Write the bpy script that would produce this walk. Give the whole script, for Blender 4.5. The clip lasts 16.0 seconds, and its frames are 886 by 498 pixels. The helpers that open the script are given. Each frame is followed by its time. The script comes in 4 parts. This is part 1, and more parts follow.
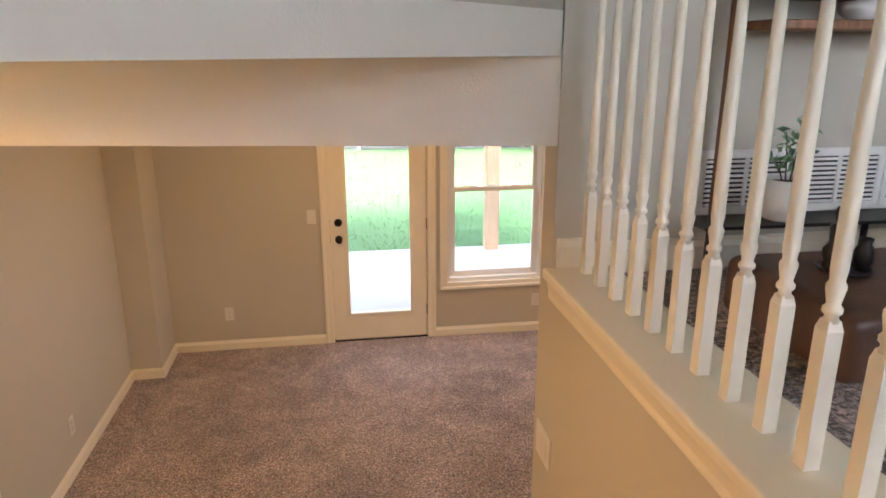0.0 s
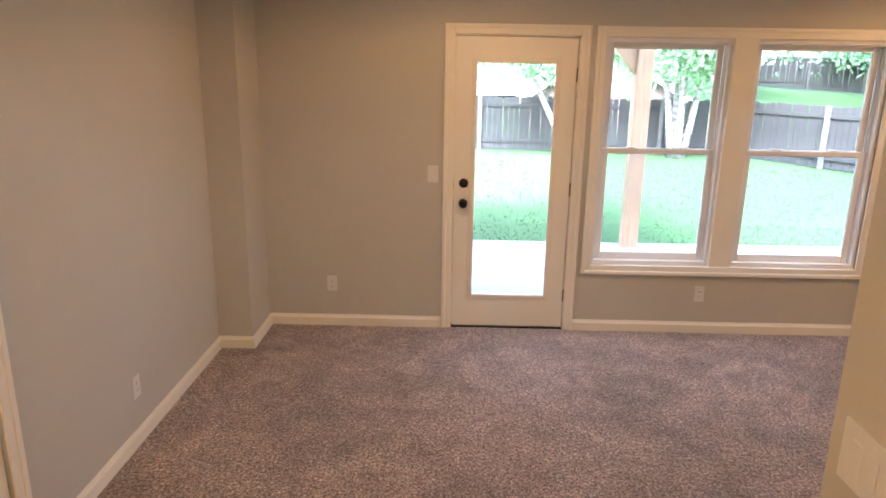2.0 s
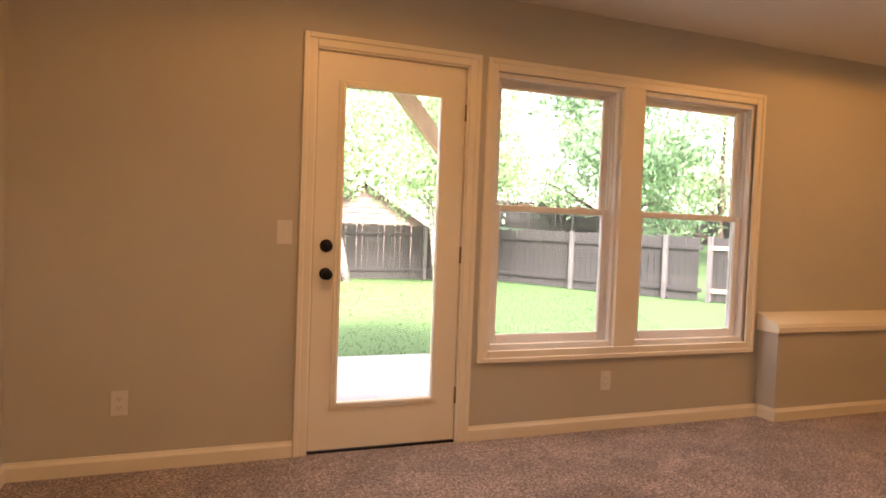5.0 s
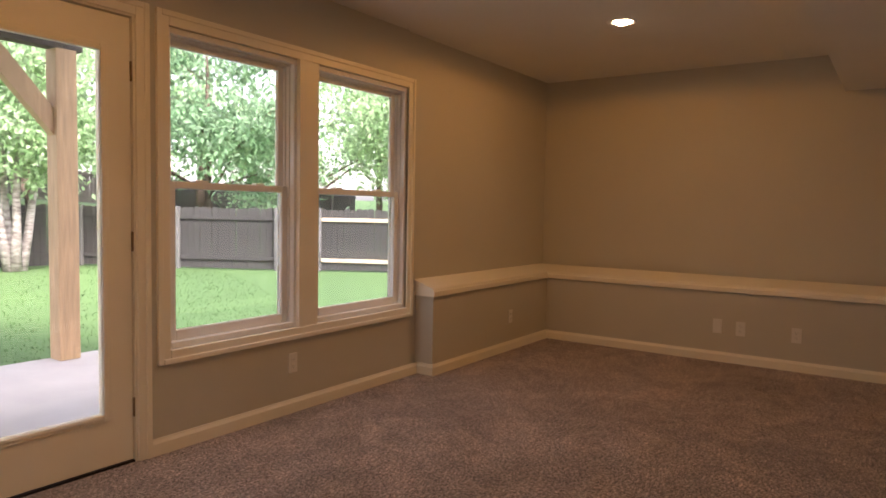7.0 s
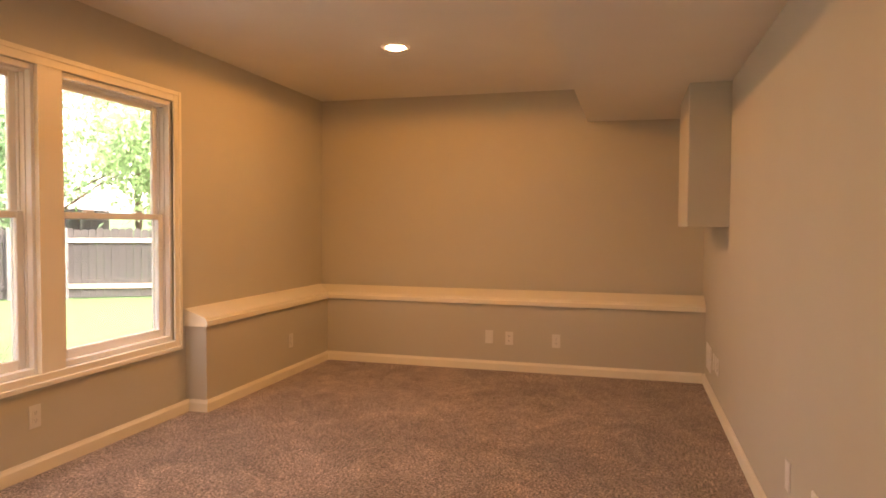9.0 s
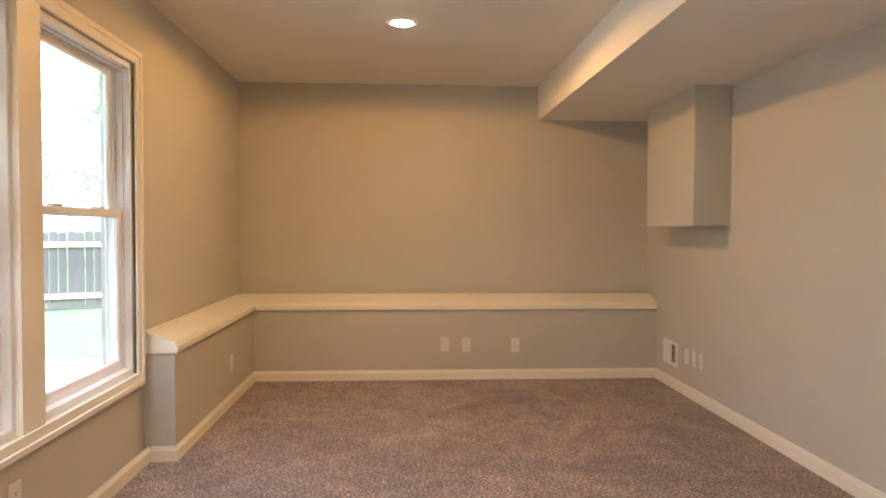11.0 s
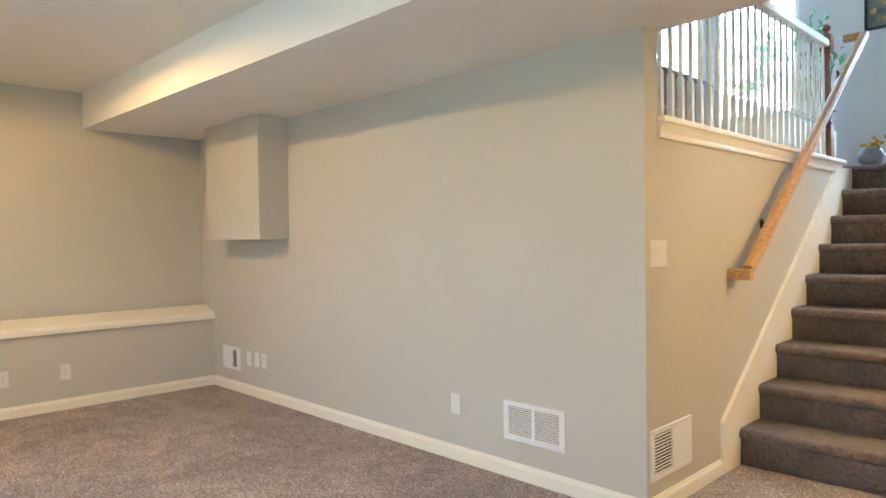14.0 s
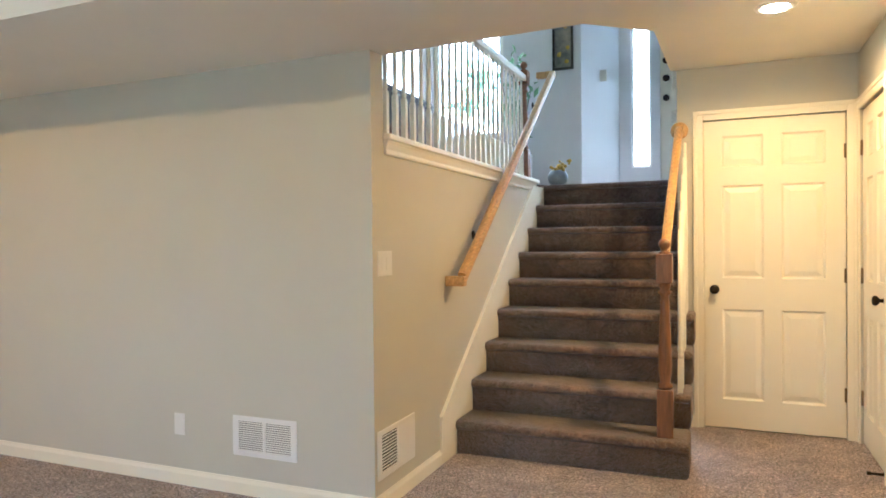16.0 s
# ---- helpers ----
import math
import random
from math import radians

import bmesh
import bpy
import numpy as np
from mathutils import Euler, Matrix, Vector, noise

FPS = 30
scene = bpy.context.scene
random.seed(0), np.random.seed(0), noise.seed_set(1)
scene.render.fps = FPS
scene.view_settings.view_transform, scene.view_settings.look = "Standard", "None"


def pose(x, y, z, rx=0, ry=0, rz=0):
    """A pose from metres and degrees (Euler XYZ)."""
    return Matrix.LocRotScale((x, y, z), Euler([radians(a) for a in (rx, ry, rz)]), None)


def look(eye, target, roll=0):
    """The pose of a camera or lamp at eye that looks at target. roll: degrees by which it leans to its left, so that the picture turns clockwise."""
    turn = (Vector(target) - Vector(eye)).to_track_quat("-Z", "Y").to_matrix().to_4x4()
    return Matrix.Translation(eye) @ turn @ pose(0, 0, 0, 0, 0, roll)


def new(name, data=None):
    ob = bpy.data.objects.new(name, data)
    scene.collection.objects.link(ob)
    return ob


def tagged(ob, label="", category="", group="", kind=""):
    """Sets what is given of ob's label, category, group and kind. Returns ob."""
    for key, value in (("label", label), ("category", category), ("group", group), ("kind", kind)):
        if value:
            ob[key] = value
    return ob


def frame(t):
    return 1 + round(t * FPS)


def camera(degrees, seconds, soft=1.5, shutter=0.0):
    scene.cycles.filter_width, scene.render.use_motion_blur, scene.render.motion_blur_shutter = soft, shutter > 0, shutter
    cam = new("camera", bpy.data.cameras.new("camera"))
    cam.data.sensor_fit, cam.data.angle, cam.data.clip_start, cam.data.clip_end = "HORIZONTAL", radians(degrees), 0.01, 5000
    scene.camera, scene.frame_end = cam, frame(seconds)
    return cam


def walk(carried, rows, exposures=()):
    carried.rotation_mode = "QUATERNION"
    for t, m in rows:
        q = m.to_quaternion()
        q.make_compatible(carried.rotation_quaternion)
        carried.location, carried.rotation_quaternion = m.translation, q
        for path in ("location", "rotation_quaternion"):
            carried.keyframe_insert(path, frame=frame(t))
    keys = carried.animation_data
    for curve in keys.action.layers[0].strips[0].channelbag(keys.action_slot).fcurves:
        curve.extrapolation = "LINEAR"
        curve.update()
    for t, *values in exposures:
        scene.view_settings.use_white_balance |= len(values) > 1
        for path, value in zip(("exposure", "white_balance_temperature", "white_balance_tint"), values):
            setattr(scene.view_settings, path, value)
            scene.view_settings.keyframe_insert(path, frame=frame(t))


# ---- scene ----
cam = camera(66.9, 16.0, soft=1.7)
# seconds, eye x y z, yaw, pitch, roll
ROWS = [
    (0.0, -0.021, 0.096, 2.422, -8.85, -16.43, -0.06),
    (0.5, -0.045, 0.351, 2.275, -7.21, -16.08, 0.20),
    (1.0, -0.034, 0.515, 2.126, -3.47, -15.80, 0.32),
    (1.5, -0.077, 0.697, 1.988, -1.34, -15.44, 0.66),
    (2.0, -0.120, 0.932, 1.826, 0.81, -15.04, 0.93),
    (2.5, -0.143, 1.189, 1.630, 2.68, -14.47, 1.10),
    (3.0, -0.203, 1.429, 1.498, 1.09, -9.52, 1.37),
    (3.2, -0.200, 1.501, 1.470, 0.47, -6.69, 1.38),
    (5.3, -0.812, 2.294, 1.179, -26.88, -1.77, 1.72),
    (5.5, -0.846, 2.375, 1.185, -30.76, -2.24, 1.46),
    (6.0, -0.900, 2.493, 1.192, -38.52, -2.66, 1.27),
    (6.5, -1.010, 2.603, 1.188, -48.00, -3.07, 1.32),
    (7.0, -1.036, 2.625, 1.206, -55.47, -3.43, 1.05),
    (7.5, -1.045, 2.636, 1.221, -61.56, -3.27, 0.73),
    (8.0, -1.056, 2.607, 1.230, -65.86, -2.84, 0.44),
    (8.5, -1.049, 2.568, 1.235, -70.00, -2.37, 0.29),
    (9.0, -0.988, 2.681, 1.258, -74.42, -2.02, 0.33),
    (9.2, -0.933, 2.834, 1.253, -76.50, -1.87, 0.34),
    (11.5, -0.711, 4.406, 1.217, -99.94, -1.19, 0.24),
    (12.0, -0.801, 4.530, 1.202, -107.78, -0.50, 0.16),
    (12.5, -0.842, 4.639, 1.218, -114.23, -0.82, -0.15),
    (13.0, -0.846, 4.688, 1.239, -120.22, -0.82, -0.42),
    (13.5, -0.847, 4.761, 1.226, -127.68, -0.63, -0.43),
    (14.0, -0.854, 4.784, 1.247, -134.71, -0.88, -0.75),
    (14.5, -0.855, 4.803, 1.247, -141.22, -0.87, -0.78),
    (15.0, -0.868, 4.814, 1.269, -146.64, -1.00, -0.90),
    (15.5, -0.885, 4.818, 1.270, -151.66, -0.49, -0.78),
    (16.0, -0.884, 4.821, 1.272, -157.33, -0.68, -0.60),
]
SKY, SUN, CAN1, CAN2, CAN3, DAY, FRONT = 0.15, 1.5, 4.2, 2.5, 5.0, 0.31, 0.75
NORTH = 5.53
EXPO = [(0.0, 3.85, 5850, 19), (1.5, 3.95, 5550, 20), (2.0, 3.93, 5200, 20), (2.5, 3.9, 5150, 20), (3.2, 3.8, 5900, 24), (5.3, 3.4, 7200, 32), (6.5, 2.8, 6800, 28), (7.5, 2.75, 7000, 29), (8.0, 3.45, 7500, 32),
        (8.5, 3.75, 7900, 31), (9.2, 3.9, 8000, 32), (11.5, 4.2, 5000, 10), (12.5, 4.45, 4750, 3), (13.5, 4.68, 4650, 2), (15.0, 4.57, 4700, 2), (16.0, 4.42, 4700, 2)]
walk(cam, [(t, pose(x, y, z, 90 + pitch, 0, yaw) @ pose(0, 0, 0, 0, 0, roll)) for t, x, y, z, yaw, pitch, roll in ROWS],
     exposures=EXPO)

# ---- light ----
world = bpy.data.worlds.new("sky")
scene.world = world
world.use_nodes = True
wn = world.node_tree
sky = wn.nodes.new("ShaderNodeTexSky")
sky.sky_type = "NISHITA"
sky.sun_disc = False
sky.sun_elevation = radians(49)
sky.sun_rotation = radians(200)
sky.air_density = 1.0
sky.dust_density = 3.0
veil = wn.nodes.new("ShaderNodeHueSaturation")
veil.inputs["Saturation"].default_value = 0.45
wn.links.new(sky.outputs[0], veil.inputs["Color"])
wn.links.new(veil.outputs[0], wn.nodes["Background"].inputs[0])
wn.nodes["Background"].inputs[1].default_value = SKY

sun = new("sun", bpy.data.lights.new("sun", "SUN"))
sun.data.energy = SUN
sun.data.angle = radians(20)
sun.data.color = (1.0, 0.95, 0.87)
sun.matrix_world = look((0, 0, 20), (5.0, 16.5, 0))


def can_lamp(x, y, z, watts, color, kind):
    lamp = new("can_bulb", bpy.data.lights.new("can_bulb", kind))
    lamp.data.energy = watts
    lamp.data.color = color
    lamp.data.shadow_soft_size = 0.03
    lamp.location = (x, y, z)
    return lamp


for x, y, z, watts, warm, wide, soft in ((3.26, 4.20, 2.41, CAN1, 0.46, 177, 0.15), (0.03, 4.20, 2.41, CAN2, 0.46, 176, 0.3), (-1.13, 1.12, 2.38, CAN3, 0.47, 172, 0.45)):
    lamp = can_lamp(x, y, z, watts, (1.0, warm, warm * 0.21), "SPOT")
    lamp.data.spot_size, lamp.data.spot_blend = radians(wide), soft


def daylight(x, z, w, h, watts, y, way):
    """The sky's light in a window's opening: three bands that shine inwards and down, as light from above does."""
    for k in range(3):
        lamp = new("window_daylight", bpy.data.lights.new("window_daylight", "AREA"))
        lamp.data.shape = "RECTANGLE"
        lamp.data.size, lamp.data.size_y = w, h / 3.4
        lamp.data.energy = watts / 3
        lamp.data.color = (0.93, 0.98, 1.0)
        zk = z + (k - 1) * h / 3
        lamp.matrix_world = look((x, y, zk), (x, y + way * 2.0, zk - 1.5))


daylight(1.28, 1.27, 0.66, 1.36, DAY, NORTH - 0.09, -1)
daylight(2.285, 1.27, 0.70, 1.36, DAY, NORTH - 0.09, -1)
daylight(0.285, 1.05, 0.48, 1.40, DAY * 0.75, NORTH - 0.12, -1)
# the front windows of the upper level, shining towards the stairs
daylight(1.61, 3.13, 0.66, 1.40, FRONT * 0.5, -1.84, 1)
daylight(2.81, 3.13, 1.26, 1.40, FRONT, -1.84, 1)
daylight(-0.12, 2.92, 0.14, 1.78, FRONT * 0.45, -2.24, 1)


# ---- materials ----
def material(name, color, rough=0.6, metal=0.0, vary=0.06, scale=6.0, bump=0.0, bump_scale=200.0, spec=0.5, color2=None, vscale=None):
    """A node material whose base colour wavers at two scales, with a fine relief."""
    m = bpy.data.materials.new(name)
    m.use_nodes = True
    nt = m.node_tree
    b = nt.nodes["Principled BSDF"]
    b.inputs["Roughness"].default_value = rough
    b.inputs["Metallic"].default_value = metal
    b.inputs["Specular IOR Level"].default_value = spec
    tc = nt.nodes.new("ShaderNodeTexCoord")
    mp = nt.nodes.new("ShaderNodeMapping")
    if vscale:
        mp.inputs["Scale"].default_value = vscale
    nt.links.new(tc.outputs["Object"], mp.inputs[0])
    n1 = nt.nodes.new("ShaderNodeTexNoise")
    n1.inputs["Scale"].default_value = scale
    n1.inputs["Detail"].default_value = 6
    nt.links.new(mp.outputs[0], n1.inputs["Vector"])
    ramp = nt.nodes.new("ShaderNodeValToRGB")
    c2 = color2 or tuple(max(0, c * (1 - 2.2 * vary)) for c in color)
    ramp.color_ramp.elements[0].position, ramp.color_ramp.elements[1].position = 0.3, 0.7
    ramp.color_ramp.elements[0].color = (*c2, 1)
    ramp.color_ramp.elements[1].color = (*color, 1)
    nt.links.new(n1.outputs["Fac"], ramp.inputs[0])
    nt.links.new(ramp.outputs[0], b.inputs["Base Color"])
    if bump:
        n2 = nt.nodes.new("ShaderNodeTexNoise")
        n2.inputs["Scale"].default_value = bump_scale
        n2.inputs["Detail"].default_value = 3
        nt.links.new(mp.outputs[0], n2.inputs["Vector"])
        bp = nt.nodes.new("ShaderNodeBump")
        bp.inputs["Strength"].default_value = bump
        bp.inputs["Distance"].default_value = 0.004
        nt.links.new(n2.outputs["Fac"], bp.inputs["Height"])
        nt.links.new(bp.outputs[0], b.inputs["Normal"])
    return m


def carpet_material(name, dark, mid, light):
    """Cut-pile carpet: speckled yarn tips, tufts that lean in patches, wide footprints and a rough pile."""
    m = bpy.data.materials.new(name)
    m.use_nodes = True
    nt = m.node_tree
    b = nt.nodes["Principled BSDF"]
    b.inputs["Roughness"].default_value = 0.95
    b.inputs["Specular IOR Level"].default_value = 0.1
    b.inputs["Sheen Weight"].default_value = 0.4
    b.inputs["Sheen Roughness"].default_value = 0.5
    tc = nt.nodes.new("ShaderNodeTexCoord")

    def grain(scale, detail, rough=0.6, distortion=0.0):
        n = nt.nodes.new("ShaderNodeTexNoise")
        n.inputs["Scale"].default_value = scale
        n.inputs["Detail"].default_value = detail
        n.inputs["Roughness"].default_value = rough
        n.inputs["Distortion"].default_value = distortion
        nt.links.new(tc.outputs["Object"], n.inputs["Vector"])
        return n

    def ranged(node, lo, hi):
        r = nt.nodes.new("ShaderNodeMapRange")
        r.inputs[1].default_value, r.inputs[2].default_value = 0.33, 0.67
        r.inputs[3].default_value, r.inputs[4].default_value = lo, hi
        nt.links.new(node.outputs["Fac"], r.inputs[0])
        return r.outputs[0]

    yarn, clump, lean, wide = grain(78, 3, 0.85), grain(34, 3), grain(6, 5, 0.65, 1.2), grain(1.7, 4, 0.55, 1.5)
    ramp = nt.nodes.new("ShaderNodeValToRGB")
    e = ramp.color_ramp.elements
    e[0].position, e[0].color = 0.40, (*dark, 1)
    e[1].position, e[1].color = 0.62, (*light, 1)
    k = e.new(0.5)
    k.color = (*mid, 1)
    nt.links.new(yarn.outputs["Fac"], ramp.inputs[0])
    col = ramp.outputs[0]
    for node, lo, hi in ((clump, 0.74, 1.26), (lean, 0.74, 1.26), (wide, 0.76, 1.24)):
        mul = nt.nodes.new("ShaderNodeVectorMath")
        mul.operation = "SCALE"
        nt.links.new(col, mul.inputs[0])
        nt.links.new(ranged(node, lo, hi), mul.inputs["Scale"])
        col = mul.outputs[0]
    nt.links.new(col, b.inputs["Base Color"])
    add = nt.nodes.new("ShaderNodeMath")
    add.operation = "ADD"
    nt.links.new(yarn.outputs["Fac"], add.inputs[0])
    nt.links.new(clump.outputs["Fac"], add.inputs[1])
    bp = nt.nodes.new("ShaderNodeBump")
    bp.inputs["Strength"].default_value = 1.0
    bp.inputs["Distance"].default_value = 0.012
    nt.links.new(add.outputs[0], bp.inputs["Height"])
    nt.links.new(bp.outputs[0], b.inputs["Normal"])
    return m


def glass_material(name):
    m = bpy.data.materials.new(name)
    m.use_nodes = True
    b = m.node_tree.nodes["Principled BSDF"]
    b.inputs["Base Color"].default_value = (0.97, 0.985, 0.98, 1)
    b.inputs["Roughness"].default_value = 0.0
    b.inputs["Transmission Weight"].default_value = 1.0
    b.inputs["IOR"].default_value = 1.45
    return m


def glow_material(name, color, strength):
    m = bpy.data.materials.new(name)
    m.use_nodes = True
    b = m.node_tree.nodes["Principled BSDF"]
    b.inputs["Emission Color"].default_value = (*color, 1)
    b.inputs["Emission Strength"].default_value = strength
    return m


def leaf_material(name, a, c):
    """Leaves that differ one from the next and let some light through."""
    m = material(name, a, 0.55, vary=0.3, scale=1.2, color2=c)
    b = m.node_tree.nodes["Principled BSDF"]
    b.inputs["Transmission Weight"].default_value = 0.0
    b.inputs["Subsurface Weight"].default_value = 0.0
    nt = m.node_tree
    g = nt.nodes.new("ShaderNodeNewGeometry")
    hue = nt.nodes.new("ShaderNodeHueSaturation")
    mr = nt.nodes.new("ShaderNodeMapRange")
    mr.inputs[3].default_value, mr.inputs[4].default_value = 0.6, 1.5
    nt.links.new(g.outputs["Random Per Island"], mr.inputs[0])
    nt.links.new(mr.outputs[0], hue.inputs["Value"])
    nt.links.new(b.inputs["Base Color"].links[0].from_socket, hue.inputs["Color"])
    tr = nt.nodes.new("ShaderNodeBsdfTranslucent")
    mix = nt.nodes.new("ShaderNodeMixShader")
    mix.inputs[0].default_value = 0.5
    nt.links.new(hue.outputs[0], b.inputs["Base Color"])
    nt.links.new(hue.outputs[0], tr.inputs["Color"])
    nt.links.new(b.outputs[0], mix.inputs[1])
    nt.links.new(tr.outputs[0], mix.inputs[2])
    nt.links.new(mix.outputs[0], nt.nodes["Material Output"].inputs[0])
    return m


WALL = material("wall_paint", (0.555, 0.530, 0.452), 0.75, vary=0.012, scale=2.5, bump=0.12, bump_scale=260, spec=0.3)
# the same wall paint, with the cool daylight upstairs mixed into its colour
WALLDAYLIT = material("wall_paint_daylit", (0.63, 0.635, 0.655), 0.75, vary=0.012, scale=2.5, bump=0.12, bump_scale=260, spec=0.3)
CEIL = material("ceiling_paint", (0.82, 0.80, 0.735), 0.9, vary=0.012, scale=3, bump=0.25, bump_scale=140, spec=0.2)
TRIM = material("trim_enamel", (0.85, 0.80, 0.66), 0.38, vary=0.012, scale=4, bump=0.04, bump_scale=60)
VINYL = material("white_vinyl", (0.82, 0.81, 0.77), 0.45, vary=0.01, scale=4)
CARPET = carpet_material("carpet", (0.055, 0.036, 0.030), (0.28, 0.206, 0.174), (0.74, 0.59, 0.53))
STAIRCARPET = carpet_material("stair_carpet", (0.118, 0.075, 0.057), (0.176, 0.116, 0.090), (0.250, 0.171, 0.135))
OAK = material("oak", (0.62, 0.37, 0.12), 0.38, vary=0.2, scale=9, bump=0.12, bump_scale=40, vscale=(9, 1, 9))
OAKDARK = material("stained_oak", (0.27, 0.115, 0.043), 0.32, vary=0.2, scale=9, bump=0.1, bump_scale=40, vscale=(9, 9, 1))
BRONZE = material("oiled_bronze", (0.025, 0.02, 0.018), 0.35, metal=0.8, vary=0.1, scale=30)
BRASS = material("aged_brass", (0.28, 0.21, 0.12), 0.4, metal=0.9, vary=0.1, scale=40)
PLASTIC = material("outlet_plastic", (0.74, 0.725, 0.68), 0.35, vary=0.01, scale=10)
SLOT = material("dark_slot", (0.03, 0.028, 0.026), 0.7, vary=0.1, scale=20)
DUCT = material("duct_shadow", (0.05, 0.047, 0.045), 0.8, vary=0.1, scale=20)
GRILLE = material("enamelled_steel", (0.80, 0.79, 0.77), 0.4, vary=0.01, scale=10)
GLASS = glass_material("window_glass")


def screen_material(name, color):
    """Fine fibreglass insect mesh, too fine to see the threads: it only dims what lies behind."""
    m = bpy.data.materials.new(name)
    m.use_nodes = True
    nt = m.node_tree
    clear = nt.nodes.new("ShaderNodeBsdfTransparent")
    clear.inputs["Color"].default_value = (*color, 1)
    nt.links.new(clear.outputs[0], nt.nodes["Material Output"].inputs[0])
    return m


SCREEN = screen_material("insect_mesh", (0.88, 0.90, 0.92))
BULB = glow_material("lit_bulb", (1.0, 0.75, 0.42), 14.0)
CEDAR = material("cedar", (0.50, 0.33, 0.19), 0.7, vary=0.14, scale=5, bump=0.3, bump_scale=50, vscale=(8, 8, 0.7))
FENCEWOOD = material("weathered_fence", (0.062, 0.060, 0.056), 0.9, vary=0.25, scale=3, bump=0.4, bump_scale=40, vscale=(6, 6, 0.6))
FENCEPOST = material("grey_fence_post", (0.16, 0.155, 0.145), 0.9, vary=0.2, scale=4, bump=0.4, bump_scale=40)
FENCERAIL = material("new_pine_rail", (0.62, 0.50, 0.34), 0.8, vary=0.15, scale=4, bump=0.3, bump_scale=40)
GRASS = material("lawn", (0.070, 0.145, 0.040), 0.9, vary=0.25, scale=1.1, bump=0.4, bump_scale=60, color2=(0.056, 0.122, 0.034))
BLADE = leaf_material("grass_blade", (0.086, 0.178, 0.052), (0.072, 0.152, 0.043))
CONCRETE = material("patio_concrete", (0.42, 0.405, 0.385), 0.85, vary=0.08, scale=2.2, bump=0.3, bump_scale=90)
BIRCH = material("birch_bark", (0.50, 0.46, 0.43), 0.85, vary=0.4, scale=5, bump=0.6, bump_scale=20, color2=(0.11, 0.09, 0.08), vscale=(1, 1, 3))
BARK = material("tree_bark", (0.13, 0.095, 0.07), 0.9, vary=0.3, scale=8, bump=0.6, bump_scale=30)
LEAF = leaf_material("leaf_green", (0.22, 0.37, 0.22), (0.14, 0.26, 0.14))
LEAFPALE = leaf_material("leaf_pale", (0.39, 0.55, 0.32), (0.26, 0.40, 0.22))
SIDING = material("pale_siding", (0.36, 0.40, 0.44), 0.8, vary=0.03, scale=2)
SHAKE = material("cedar_shake", (0.30, 0.23, 0.19), 0.9, vary=0.2, scale=6, bump=0.5, bump_scale=30)
ROOF = material("asphalt_shingle", (0.12, 0.10, 0.09), 0.9, vary=0.2, scale=9, bump=0.5, bump_scale=40)
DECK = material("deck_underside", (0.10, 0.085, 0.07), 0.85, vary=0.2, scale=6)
WHITEPOT = material("white_ceramic", (0.75, 0.74, 0.72), 0.3, vary=0.02, scale=8)
WALNUT = material("walnut_slab", (0.11, 0.055, 0.03), 0.4, vary=0.3, scale=6, bump=0.15, bump_scale=30, vscale=(1, 9, 9))
LEATHER = material("brown_leather", (0.13, 0.06, 0.035), 0.45, vary=0.2, scale=7, bump=0.25, bump_scale=90)
FABRIC = material("grey_upholstery", (0.13, 0.12, 0.125), 0.9, vary=0.15, scale=14, bump=0.5, bump_scale=220)
STATUE = material("dark_resin", (0.02, 0.018, 0.017), 0.35, vary=0.2, scale=20)
SOIL = material("potting_soil", (0.04, 0.03, 0.022), 0.95, vary=0.3, scale=40, bump=0.6, bump_scale=80)
MAT = material("picture_paint", (0.30, 0.27, 0.20), 0.7, vary=0.5, scale=9, color2=(0.06, 0.07, 0.075))
PETAL = material("yellow_petals", (0.60, 0.40, 0.05), 0.6, vary=0.3, scale=20)
VASE = material("blue_grey_glaze", (0.22, 0.26, 0.30), 0.3, vary=0.15, scale=10)


# ---- mesh tools ----
def box(bm, x0, x1, y0, y1, z0, z1, bevel=0.0, seg=1):
    r = bmesh.ops.create_cube(bm, size=1.0)
    v = r["verts"]
    for p in v:
        p.co = Vector(((x0 + x1) / 2 + p.co.x * (x1 - x0), (y0 + y1) / 2 + p.co.y * (y1 - y0), (z0 + z1) / 2 + p.co.z * (z1 - z0)))
    if bevel:
        edges = list({e for p in v for e in p.link_edges})
        bmesh.ops.bevel(bm, geom=edges, offset=bevel, segments=seg, affect="EDGES", profile=0.5)
    return v


def lathe(bm, profile, sides=16, m=None):
    """Turn a profile of (radius, height) about z."""
    rings = []
    for r, z in profile:
        rings.append([bm.verts.new((r * math.cos(2 * math.pi * i / sides), r * math.sin(2 * math.pi * i / sides), z)) for i in range(sides)])
    for a, b in zip(rings, rings[1:]):
        for i in range(sides):
            f = bm.faces.new((a[i], a[(i + 1) % sides], b[(i + 1) % sides], b[i]))
            f.smooth = True
    bm.faces.new(rings[0][::-1])
    bm.faces.new(rings[-1])
    if m is not None:
        bmesh.ops.transform(bm, matrix=m, verts=[v for r in rings for v in r])
    return rings


def prism(bm, outline, lo, hi, axis="x"):
    """Extrude a closed outline of (a, b) along an axis: x takes (y, z), y takes (x, z), z takes (x, y)."""
    def at(a, b, c):
        return {"x": (c, a, b), "y": (a, c, b), "z": (a, b, c)}[axis]
    p = [bm.verts.new(at(a, b, lo)) for a, b in outline]
    q = [bm.verts.new(at(a, b, hi)) for a, b in outline]
    n = len(p)
    for i in range(n):
        bm.faces.new((p[i], p[(i + 1) % n], q[(i + 1) % n], q[i]))
    bm.faces.new(p[::-1])
    bm.faces.new(q)
    bmesh.ops.recalc_face_normals(bm, faces=bm.faces[:])


